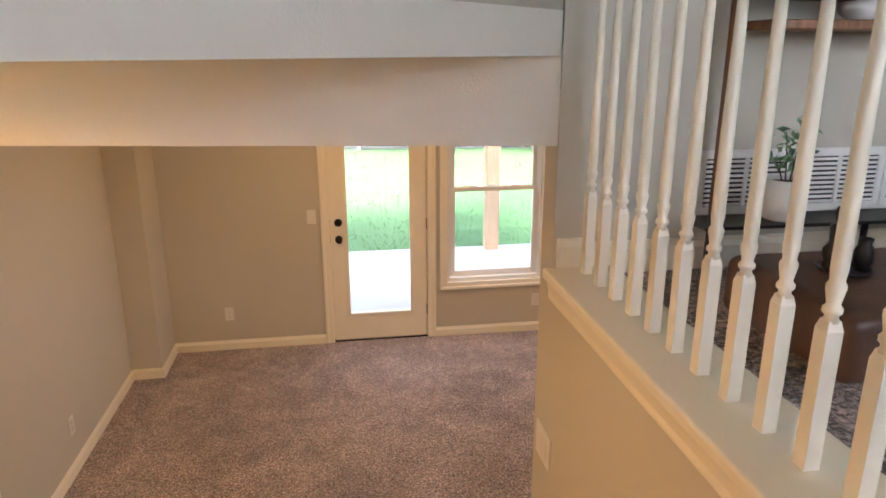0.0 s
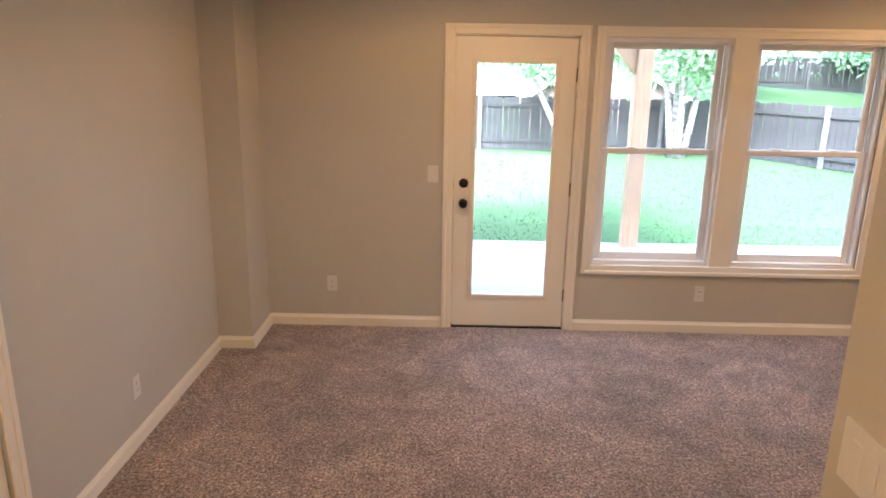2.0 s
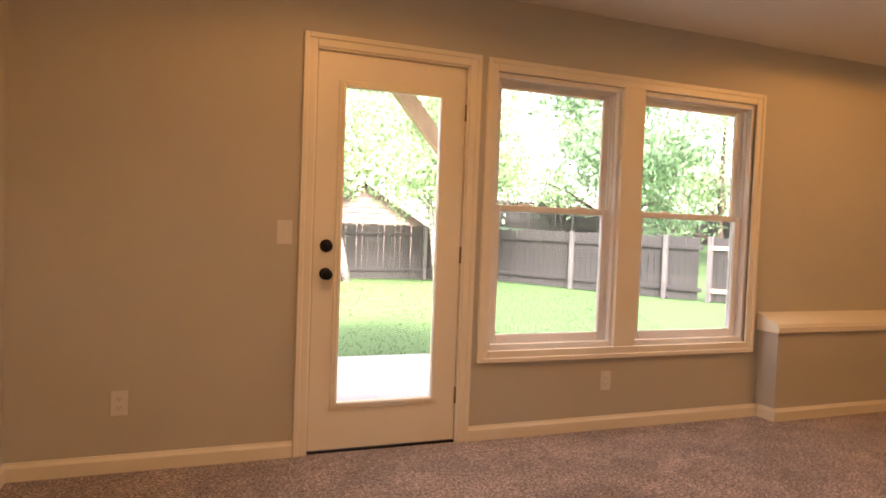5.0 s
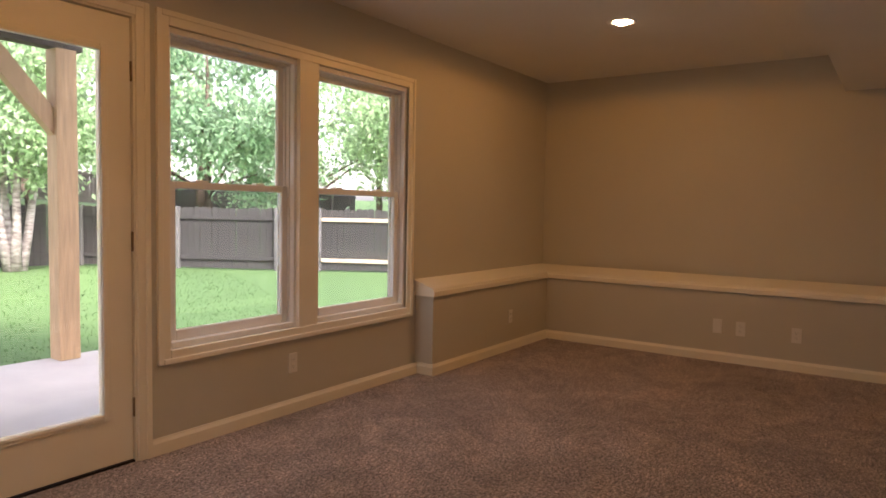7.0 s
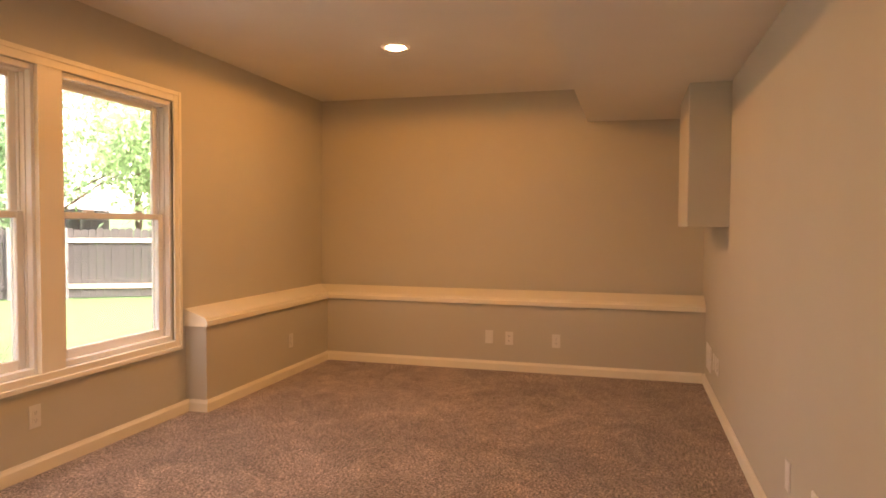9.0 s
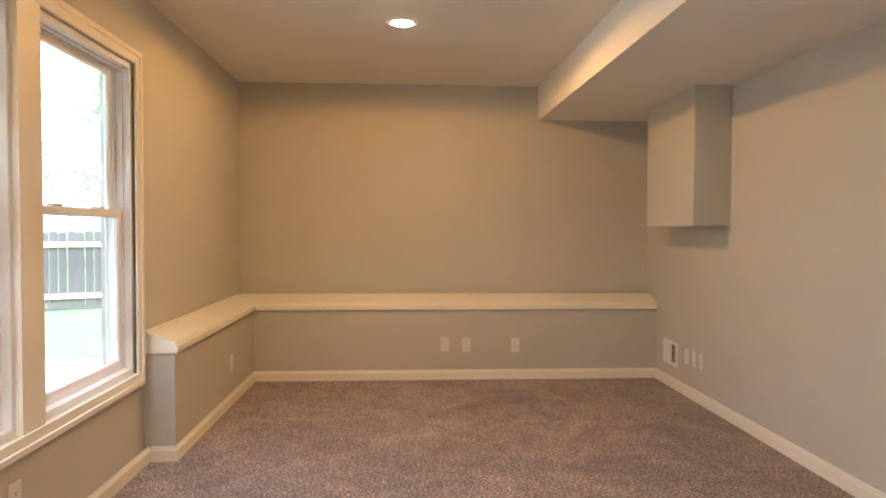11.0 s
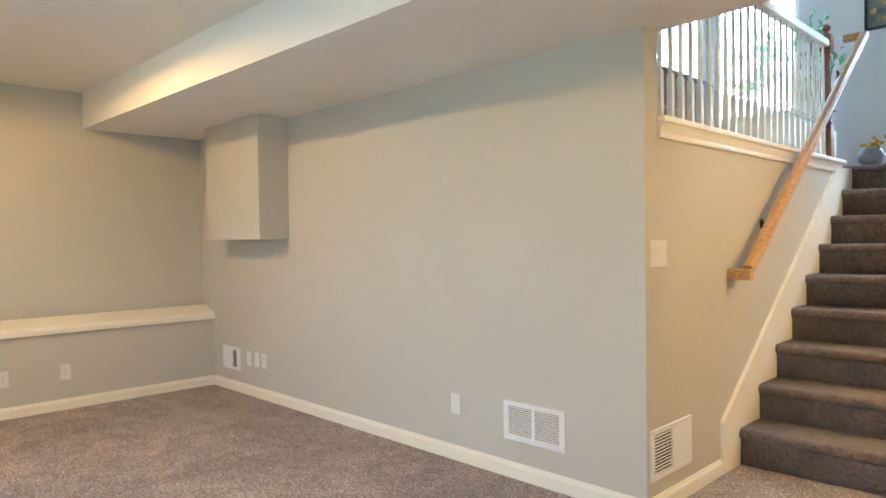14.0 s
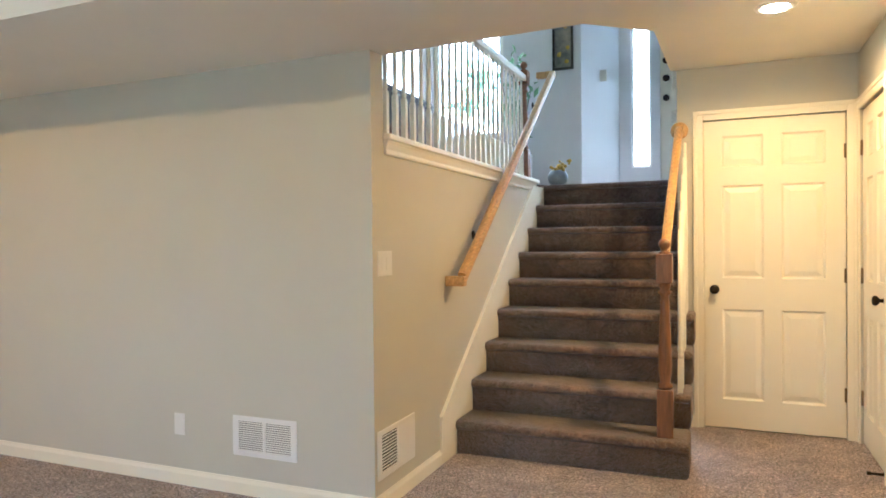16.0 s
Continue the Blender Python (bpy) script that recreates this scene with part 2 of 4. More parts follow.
def tube(bm, points, radii, sides=8):
    """A bent round bar through points."""
    rings = []
    for i, p in enumerate(points):
        a = Vector(points[max(i - 1, 0)])
        b = Vector(points[min(i + 1, len(points) - 1)])
        q = (b - a).to_track_quat("Z", "Y").to_matrix()
        rings.append([bm.verts.new(Vector(p) + q @ Vector((radii[i] * math.cos(2 * math.pi * k / sides), radii[i] * math.sin(2 * math.pi * k / sides), 0))) for k in range(sides)])
    for a, b in zip(rings, rings[1:]):
        for k in range(sides):
            f = bm.faces.new((a[k], a[(k + 1) % sides], b[(k + 1) % sides], b[k]))
            f.smooth = True
    bm.faces.new(rings[0][::-1])
    bm.faces.new(rings[-1])


def mesh_of(name, bm, mat):
    me = bpy.data.meshes.new(name)
    bm.normal_update()
    bm.to_mesh(me)
    bm.free()
    me.materials.append(mat)
    return me


def part(name, bm, mat, parent, label=""):
    ob = new(name, mesh_of(name, bm, mat))
    ob.parent = parent
    return tagged(ob, label)


def thing(name, label, category, group="", at=(0, 0, 0)):
    ob = new(name)
    ob.location = at
    return tagged(ob, label, category, group)


def structure(name, bm, mat, label=""):
    return tagged(new(name, mesh_of(name, bm, mat)), label, kind="structure")


def frame_of(name, label=""):
    return tagged(new(name), label, kind="structure")


def solid(name, mat, boxes, label="", bevel=0.0):
    bm = bmesh.new()
    for b in boxes:
        box(bm, *b, bevel=bevel)
    return structure(name, bm, mat, label)


# ---- the lower room ----
CEIL_Z, SOFFIT_Z, HALL_Z, UP, TOP = 2.44, 2.157, 2.41, 1.765, 4.2
SOUTH, WEST, EAST, STAIR = 2.09, -1.66, 4.95, 0.61

solid("floor", CARPET, [(-2.1, 5.3, -1.2, 5.75, -0.15, 0.0)], "mottled brown cut-pile carpet with footprints")
solid("wall_north", WALL, [
    (-1.9, -0.135, NORTH, 5.70, 0, 2.6), (-0.135, 0.705, NORTH, 5.70, 2.06, 2.6), (0.705, 0.865, NORTH, 5.70, 0, 2.6),
    (0.865, 2.725, NORTH, 5.70, 0, 0.50), (0.865, 2.725, NORTH, 5.70, 2.045, 2.6), (2.725, 5.2, NORTH + 0.02, 5.70, 0, 2.6)],
    "beige painted wall with a glazed door and two windows")
solid("wall_east", WALL, [(EAST, 5.15, 1.9, 5.53 + 0.02, 0, 2.6)], "plain beige painted end wall above a ledge")
solid("wall_south", WALL, [(STAIR, 5.2, 1.97, SOUTH, 0, TOP)], "pale grey painted wall with vents and outlets")
solid("wall_west", WALL, [
    (-1.8, WEST, -0.12, 0.055, 0, 2.6), (-1.8, WEST, 0.055, 0.765, 2.055, 2.6), (-1.8, WEST, 0.765, 2.215, 0, 2.6),
    (-1.8, WEST, 2.215, 2.985, 2.055, 2.6), (-1.8, WEST, 2.985, NORTH, 0, 2.6)], "beige painted wall with two white doors")
solid("wall_closet", WALL, [(WEST, -1.60, -0.12, 0, 0, TOP), (-1.60, -0.76, -0.12, 0, 2.06, TOP), (-0.76, -0.60, -0.12, 0, 0, TOP)],
      "painted wall round a white panel door")
solid("wall_stair_west", WALLDAYLIT, [(-0.72, -0.60, -1.10, -0.12, 0, TOP)], "painted wall beside the upper stairs")
solid("wall_stair_east", WALL, [(STAIR, 0.73, -1.08, 1.97, 0, 1.74)], "beige painted half wall beside the stairs")
solid("pilaster", WALL, [(WEST, -1.437, 5.08, NORTH, 0, CEIL_Z)], "square painted corner chase")
solid("ledge_wall_north", WALL, [(2.87, 4.73, 5.39, NORTH + 0.02, 0, 0.575)], "low painted ledge wall")
solid("ledge_wall_east", WALL, [(4.73, EAST, SOUTH, NORTH + 0.02, 0, 0.575)], "low painted ledge wall")
solid("duct_box", WALL, [(3.487, 4.311, SOUTH, 2.337, 1.257, SOFFIT_Z)], "painted boxed duct hanging below the soffit", bevel=0.003)

bm = bmesh.new()
box(bm, -1.8, 5.2, 3.05, 5.72, CEIL_Z, CEIL_Z + 0.15)
structure("ceiling", bm, CEIL, "white textured ceiling")
bm = bmesh.new()
prism(bm, [(EAST, SOFFIT_Z), (EAST, CEIL_Z + 0.15), (WEST, CEIL_Z + 0.15), (WEST, SOFFIT_Z + 0.05), (STAIR, SOFFIT_Z)], 1.98, 3.05, "y")
structure("soffit", bm, CEIL, "white painted drop soffit")
# the ceiling of the little hall, cut back on a slant over the stairs
bm = bmesh.new()
prism(bm, [(WEST, 0.0), (-0.56, 0.0), (-0.54, 0.96), (0.61, 1.98), (WEST, 1.98)], HALL_Z, HALL_Z + 0.12, "z")
structure("ceiling_hall", bm, CEIL, "white hall ceiling cut on a slant")
bm = bmesh.new()
prism(bm, [(-0.56, 0.0), (-0.54, 0.96), (0.61, 1.98), (0.40, 1.98), (-0.66, 1.04), (-0.66, 0.0)], HALL_Z + 0.12, TOP, "z")
structure("wall_slant", bm, WALL, "grey painted wall over the stair opening")


# ---- upper level round the stairs ----
solid("floor_upper", CARPET, [(0.73, 5.2, -2.1, 1.97, 1.50, UP), (-1.8, 0.73, -2.42, -1.378, 1.50, UP), (-1.8, -0.60, -1.378, -1.10, 1.50, UP), (0.598, 0.73, -1.378, -1.08, 1.50, UP)], "brown carpet of the upper level")
solid("wall_upper_south", WALLDAYLIT, [
    (0.412, 1.22, -2.02, -1.90, UP, TOP), (1.22, 2.0, -2.02, -1.90, UP, 2.36), (1.22, 2.0, -2.02, -1.90, 3.9, TOP), (2.0, 2.12, -2.02, -1.90, UP, TOP),
    (2.12, 3.5, -2.02, -1.90, UP, 2.36), (2.12, 3.5, -2.02, -1.90, 3.9, TOP), (3.5, 5.2, -2.02, -1.90, UP, TOP)], "pale grey wall with front windows")
bm = bmesh.new()
prism(bm, [(0.412, -1.90), (0.10, -2.30), (0.10, -2.42), (0.52, -2.02)], UP, TOP, "z")
structure("wall_entry_angle", bm, WALLDAYLIT, "pale grey angled wall")
solid("wall_entry", WALLDAYLIT, [(-0.02, 0.10, -2.42, -2.30, UP, TOP), (-0.22, -0.02, -2.42, -2.30, UP, 2.0), (-0.22, -0.02, -2.42, -2.30, 3.85, TOP),
                             (-0.305, -0.22, -2.42, -2.30, UP, TOP), (-1.185, -0.305, -2.42, -2.30, 3.815, TOP), (-1.8, -1.185, -2.42, -2.30, UP, TOP)], "pale grey entry wall")
solid("wall_upper_west", WALLDAYLIT, [(-1.92, -1.8, -2.42, -1.0, UP, TOP), (-1.8, -0.72, -1.10, -1.0, UP, TOP)], "pale grey wall")
solid("wall_upper_east", WALLDAYLIT, [(5.2, 5.32, -2.02, 2.09, UP, TOP)], "pale grey wall")
solid("ceiling_upper", CEIL, [(-2.0, 5.4, -2.5, 2.2, TOP, TOP + 0.12)], "white ceiling of the upper level")
# unseen walls round the closet, added so no light leaks under its door
solid("wall_closet_lightstop", WALL, [(-1.8, -0.72, -1.10, -1.0, 0, UP), (-1.92, -1.8, -1.10, -0.2, 0, 2.6)], "plain unseen closet walls added to keep outside light out")
# added shell, out of view, that seals the west door gaps from daylight
solid("wall_west_lightstop", WALL, [(-2.15, -2.05, -0.2, 5.7, 0, 2.6), (-2.05, -1.8, -0.2, -0.12, 0, 2.6), (-2.05, -1.8, 5.6, 5.7, 0, 2.6), (-2.05, -1.8, -0.12, 5.6, 2.45, 2.6)], "unseen shell behind the west doors, added to keep outside light out")
for b in ((-1.60, -0.76, -0.058, -0.049), ):
    solid("trim_closet_jamb", TRIM, [(b[0], b[0] + 0.03, b[2], b[3], 0, 2.06), (b[1] - 0.03, b[1], b[2], b[3], 0, 2.06), (b[0], b[1], b[2] - 0.01, b[3], 2.03, 2.06)], "cream painted door stop")
solid("wall_closet_fill", WALLDAYLIT, [(-1.8, -0.72, -1.0, -0.12, HALL_Z, TOP)], "plain wall over the closet")


# ---- trim ----
def baseboard(x0, y0, x1, y1, side, z=0.0, h=0.082, d=0.014):
    """A run of moulded baseboard; side is the way it faces."""
    bm = bmesh.new()
    prof = [(0, 0), (d, 0), (d, h * 0.72), (d * 0.75, h * 0.8), (d * 0.45, h * 0.9), (d * 0.35, h), (0, h)]
    if side in ("n", "s"):
        k = 1 if side == "n" else -1
        prism(bm, [(y0 + k * a, z + b) for a, b in prof], x0, x1, "x")
    else:
        k = 1 if side == "e" else -1
        prism(bm, [(x0 + k * a, z + b) for a, b in prof], y0, y1, "y")
    return structure("baseboard", bm, TRIM, "cream painted moulded baseboard")


baseboard(-1.437, NORTH, -0.195, NORTH, "s")
baseboard(0.765, NORTH, 2.87, NORTH, "s")
baseboard(2.87, 5.39 - 0.014, 2.87, NORTH - 0.014, "w")
baseboard(2.87, 5.39, 4.716, 5.39, "s")
baseboard(4.73, SOUTH + 0.014, 4.73, 5.39, "w")
baseboard(STAIR, SOUTH, 4.73, SOUTH, "n")
baseboard(STAIR, 1.322, STAIR, SOUTH + 0.014, "w")
baseboard(WEST, 3.045, WEST, 5.08, "e")
baseboard(WEST, 0.825, WEST, 2.155, "e")
baseboard(WEST, 5.08, -1.437, 5.08, "s")
baseboard(-1.437, 5.08 - 0.014, -1.437, NORTH - 0.014, "e")
baseboard(-0.70, 0.0, -0.61, 0.0, "n")
baseboard(0.73, 1.97, 5.2, 1.97, "s", UP, 0.10)
baseboard(0.62, 1.97, 0.73, 1.97, "s", 1.79, 0.09)


def casing(name, axis, at, face, a0, a1, z0, z1, w=0.062, bottom=False):
    """Moulded casing round an opening from a0 to a1: a flat board with a raised outer back band."""
    bm = bmesh.new()

    def bar(p0, p1, q0, q1, t):
        lo, hi = sorted((at, at + face * t))
        if axis == "y":
            box(bm, p0, p1, lo, hi, q0, q1, bevel=0.003)
        else:
            box(bm, lo, hi, p0, p1, q0, q1, bevel=0.003)
    for t, o0, o1 in ((0.013, 0.0, w), (0.020, w * 0.62, w + 0.003)):
        zb = z0 - o1 if bottom else z0
        bar(a0 - o1, a0 - o0, zb, z1 + o1, t)
        bar(a1 + o0, a1 + o1, zb, z1 + o1, t)
        bar(a0 - o0, a1 + o0, z1 + o0, z1 + o1, t)
        if bottom:
            bar(a0 - o0, a1 + o0, z0 - o1, z0 - o0, t + 0.004)
    return structure(name, bm, TRIM, "cream painted moulded casing")


casing("trim_patio_door", "y", NORTH, -1, -0.128, 0.698, 0.0, 2.05)
casing("trim_window", "y", NORTH, -1, 0.865, 2.725, 0.50, 2.045, 0.064, bottom=True)
casing("trim_closet_door", "y", 0.0, 1, -1.595, -0.765, 0.0, 2.055)
casing("trim_west_door", "x", WEST, 1, 0.06, 0.76, 0.0, 2.05)
casing("trim_west_door", "x", WEST, 1, 2.22, 2.98, 0.0, 2.05)
solid("window_mullion", TRIM, [(1.695, 1.845, NORTH - 0.013, 5.66, 0.50, 2.045)], "wide cream painted window mullion")


def ledge_cap(bm, prof, pts):
    """Sweep a cap profile of (depth, height) round the inner corner of the ledge."""
    rows = []
    for (x, y), (nx, ny) in pts:
        rows.append([bm.verts.new((x + nx * d, y + ny * d, z)) for d, z in prof])
    n = len(prof)
    for a, b in zip(rows, rows[1:]):
        for i in range(n):
            bm.faces.new((a[i], a[(i + 1) % n], b[(i + 1) % n], b[i]))
    bm.faces.new(rows[0][::-1])
    bm.faces.new(rows[-1])
    bmesh.ops.recalc_face_normals(bm, faces=bm.faces[:])


bm = bmesh.new()
cap = [(0.0, 0.575), (-0.018, 0.575), (-0.022, 0.58), (-0.022, 0.612), (-0.012, 0.618), (-0.008, 0.630), (0.0, 0.636), (0.158, 0.692), (0.158, 0.575)]
ledge_cap(bm, cap, [((2.85, 5.39), (0, 1)), ((4.73, 5.39), (1, 1)), ((4.73, SOUTH), (1, 0))])
structure("trim_ledge_cap", bm, TRIM, "cream painted moulded cap on the ledge")


# ---- windows ----
def hung_window(name, x0, x1, z0, z1, y0):
    """A double-hung window: jamb liner, an upper sash behind and a lower sash in front."""
    w = frame_of(name, "white double-hung window, closed")
    mid = 1.30
    bm = bmesh.new()
    j = 0.022
    for b in ((x0, x0 + j, z0, z1), (x1 - j, x1, z0, z1), (x0 + j, x1 - j, z1 - 0.03, z1), (x0 + j, x1 - j, z0, z0 + 0.03)):
        box(bm, b[0], b[1], y0 + 0.012, y0 + 0.14, b[2], b[3], bevel=0.002)
    for k in (0.045, 0.08):
        box(bm, x0 + j, x0 + j + 0.008, y0 + k, y0 + k + 0.008, z0 + 0.03, z1 - 0.03)
        box(bm, x1 - j - 0.008, x1 - j, y0 + k, y0 + k + 0.008, z0 + 0.03, z1 - 0.03)
        box(bm, x0 + j + 0.008, x1 - j - 0.008, y0 + k, y0 + k + 0.008, z1 - 0.042, z1 - 0.03)
    part("window_frame", bm, VINYL, w)

    def sash(nm, za, zb, ya, low):
        s = 0.042
        bm = bmesh.new()
        xa, xb = x0 + j + 0.009, x1 - j - 0.009
        bot = 0.05 if low else 0.036
        top = 0.036 if low else 0.04
        for b in ((xa, xa + s, za, zb), (xb - s, xb, za, zb), (xa + s, xb - s, za, za + bot), (xa + s, xb - s, zb - top, zb)):
            box(bm, b[0], b[1], ya, ya + 0.03, b[2], b[3], bevel=0.004)
        sob = part(nm, bm, VINYL, w)
        bm = bmesh.new()
        box(bm, xa + s - 0.005, xb - s + 0.005, ya + 0.013, ya + 0.018, za + bot - 0.005, zb - top + 0.005)
        g = part("pane", bm, GLASS, sob, "clear glass")
        g.visible_shadow = False
        return sob
    sash("upper_sash", mid - 0.018, z1 - 0.03, y0 + 0.090, False)
    lo = sash("lower_sash", z0 + 0.03, mid + 0.018, y0 + 0.052, True)
    bm = bmesh.new()
    ys, f = y0 + 0.128, 0.016
    for b in ((x0 + j, x0 + j + f, z0 + 0.03, mid), (x1 - j - f, x1 - j, z0 + 0.03, mid), (x0 + j + f, x1 - j - f, z0 + 0.03, z0 + 0.03 + f), (x0 + j + f, x1 - j - f, mid - f, mid)):
        box(bm, b[0], b[1], ys, ys + 0.008, b[2], b[3])
    screen = part("insect_screen", bm, VINYL, w, "half insect screen over the lower sash")
    bm = bmesh.new()
    box(bm, x0 + j + f, x1 - j - f, ys + 0.003, ys + 0.0035, z0 + 0.03 + f, mid - f)
    part("screen_mesh", bm, SCREEN, screen, "grey fibreglass mesh").visible_shadow = False
    for k in (0.28, 0.72):
        bm = bmesh.new()
        xk = x0 + (x1 - x0) * k
        box(bm, xk - 0.03, xk + 0.03, y0 + 0.050, y0 + 0.088, mid + 0.018, mid + 0.028, bevel=0.003)
        part("sash_lock", bm, VINYL, lo)
    return w


hung_window("window_1", 0.865, 1.695, 0.50, 2.045, NORTH)
hung_window("window_2", 1.845, 2.725, 0.50, 2.045, NORTH)


def knob(bm, m, r=0.027):
    lathe(bm, [(0.031, 0.0), (0.031, 0.004), (0.026, 0.009), (0.011, 0.011), (0.010, 0.030), (0.018, 0.036), (r, 0.046), (r, 0.056), (0.020, 0.064), (0.006, 0.067)], 20, m)


# ---- the glazed patio door ----
door = frame_of("door_patio", "cream painted full-light patio door, closed")
bm = bmesh.new()
dx0, dx1, dz0, dz1, yf = -0.115, 0.684, 0.014, 2.036, 5.545
gx0, gx1, gz0, gz1 = 0.020, 0.548, 0.252, 1.873
for b in ((dx0, gx0, dz0, dz1), (gx1, dx1, dz0, dz1), (gx0, gx1, dz0, gz0), (gx0, gx1, gz1, dz1)):
    box(bm, b[0], b[1], yf, yf + 0.044, b[2], b[3])
part("door_leaf", bm, TRIM, door)
bm = bmesh.new()
for t, o0, o1 in ((0.010, -0.028, 0.006), (0.016, -0.012, 0.006)):
    for b in ((gx0 + o0, gx0 + o1, gz0 + o0, gz1 - o0), (gx1 - o1, gx1 - o0, gz0 + o0, gz1 - o0), (gx0 + o1, gx1 - o1, gz0 + o0, gz0 + o1), (gx0 + o1, gx1 - o1, gz1 - o1, gz1 - o0)):
        box(bm, b[0], b[1], yf - t, yf, b[2], b[3], bevel=0.003)
part("glazing_bead", bm, TRIM, door)
bm = bmesh.new()
box(bm, gx0 - 0.003, gx1 + 0.003, yf + 0.018, yf + 0.026, gz0 - 0.003, gz1 + 0.003)
part("pane", bm, GLASS, door, "clear glass").visible_shadow = False
bm = bmesh.new()
for b in ((-0.135, -0.120, 0.0, 2.06), (0.690, 0.705, 0.0, 2.06)):
    box(bm, b[0], b[1], NORTH, 5.70, b[2], b[3])
box(bm, -0.120, 0.690, NORTH, 5.70, 2.042, 2.06)
for b in ((-0.120, -0.10, 0.0, 2.042), (0.67, 0.690, 0.0, 2.042), (-0.10, 0.67, 2.022, 2.042)):
    box(bm, b[0], b[1], yf + 0.046, yf + 0.06, b[2], b[3])
part("door_jamb", bm, TRIM, door)
bm = bmesh.new()
box(bm, -0.120, 0.690, 5.535, 5.75, -0.10, 0.010, bevel=0.003)
part("threshold", bm, BRONZE, door, "dark metal threshold")
for zz, rr in ((1.063, 0.024), (0.921, 0.027)):
    bm = bmesh.new()
    m = Matrix.Translation((-0.050, yf, zz)) @ Matrix.Rotation(radians(90), 4, "X")
    if zz > 1:
        lathe(bm, [(0.033, 0), (0.033, 0.006), (0.028, 0.012), (0.012, 0.014), (0.008, 0.022), (0.004, 0.023)], 20, m)
        part("deadbolt", bm, BRONZE, door, "dark bronze deadbolt")
    else:
        knob(bm, m, rr)
        part("door_knob", bm, BRONZE, door, "dark bronze round knob")
for zz in (0.921, 1.063):
    bm = bmesh.new()
    box(bm, -0.1215, -0.1185, 5.536, 5.556, zz - 0.028, zz + 0.028)
    part("strike_plate", bm, BRASS, door)
for zz in (0.26, 1.03, 1.80):
    bm = bmesh.new()
    lathe(bm, [(0.006, -0.045), (0.006, 0.045)], 10, Matrix.Translation((0.687, 5.540, zz)))
    part("hinge", bm, BRASS, door)


# ---- six-panel doors ----
def panel_door(name, m, width, height, hinge_right, label):
    """A six-panel leaf in the plane y=0 from x=0 to width, facing +y."""
    d = frame_of(name, label)
    d.matrix_world = m
    t = 0.035
    st, mul = 0.11, 0.105
    rails = [(0.0, 0.19), (0.79, 0.995), (1.61, 1.73), (height - 0.10, height)]
    bm = bmesh.new()
    for a, b in ((0, st), (width / 2 - mul / 2, width / 2 + mul / 2), (width - st, width)):
        box(bm, a, b, -t, 0, 0, height)
    for a, b in rails:
        for c, e in ((st, width / 2 - mul / 2), (width / 2 + mul / 2, width - st)):
            box(bm, c, e, -t, 0, a, b)
    part("door_leaf", bm, TRIM, d)
    for (a, b), (c, e) in zip(rails, rails[1:]):
        for x0, x1 in ((st, width / 2 - mul / 2), (width / 2 + mul / 2, width - st)):
            bm = bmesh.new()
            z0, z1 = b, c
            ring = []
            for inset, dep in ((0, 0), (0.012, -0.012), (0.020, -0.012), (0.050, -0.003)):
                ring.append([bm.verts.new(p) for p in ((x0 + inset, dep, z0 + inset), (x1 - inset, dep, z0 + inset), (x1 - inset, dep, z1 - inset), (x0 + inset, dep, z1 - inset))])
            for r, s in zip(ring, ring[1:]):
                for i in range(4):
                    bm.faces.new((r[i], r[(i + 1) % 4], s[(i + 1) % 4], s[i]))
            bm.faces.new(ring[-1])
            back = [bm.verts.new(p) for p in ((x0, -t, z0), (x1, -t, z0), (x1, -t, z1), (x0, -t, z1))]
            bm.faces.new(back)
            for i in range(4):
                bm.faces.new((ring[0][i], ring[0][(i + 1) % 4], back[(i + 1) % 4], back[i]))
            bmesh.ops.recalc_face_normals(bm, faces=bm.faces[:])
            part("door_panel", bm, TRIM, d)
    kx = 0.062 if hinge_right else width - 0.062
    bm = bmesh.new()
    knob(bm, Matrix.Translation((kx, 0, 0.92)) @ Matrix.Rotation(radians(-90), 4, "X"))
    part("door_knob", bm, BRONZE, d, "dark bronze round knob")
    hx = width + 0.004 if hinge_right else -0.004
    for zz in (0.27, 1.02, 1.80):
        bm = bmesh.new()
        lathe(bm, [(0.007, -0.046), (0.007, 0.046)], 10, Matrix.Translation((hx, 0.006, zz)))
        box(bm, hx - 0.014, hx + 0.014, -0.001, 0.0025, zz - 0.044, zz + 0.044)
        part("hinge", bm, BRASS, d, "aged brass hinge")
    return d


# the closet door faces the room (its hinges show on the side away from the stairs)
panel_door("door_closet", pose(-1.592, -0.012, 0.010), 0.824, 2.038, False, "cream painted six-panel closet door, closed")
panel_door("door_hall", pose(-1.672, 0.755, 0.014, 0, 0, -90), 0.69, 2.026, True,
           "cream painted six-panel side door, closed")
panel_door("door_side", pose(-1.672, 2.975, 0.014, 0, 0, -90), 0.75, 2.026, True, "cream painted six-panel door, closed")


# ---- stairs ----
RISE, RUN, Y0 = UP / 9, 0.273, 1.11
stairs = frame_of("stairs", "brown carpeted stairs with rounded nosings")


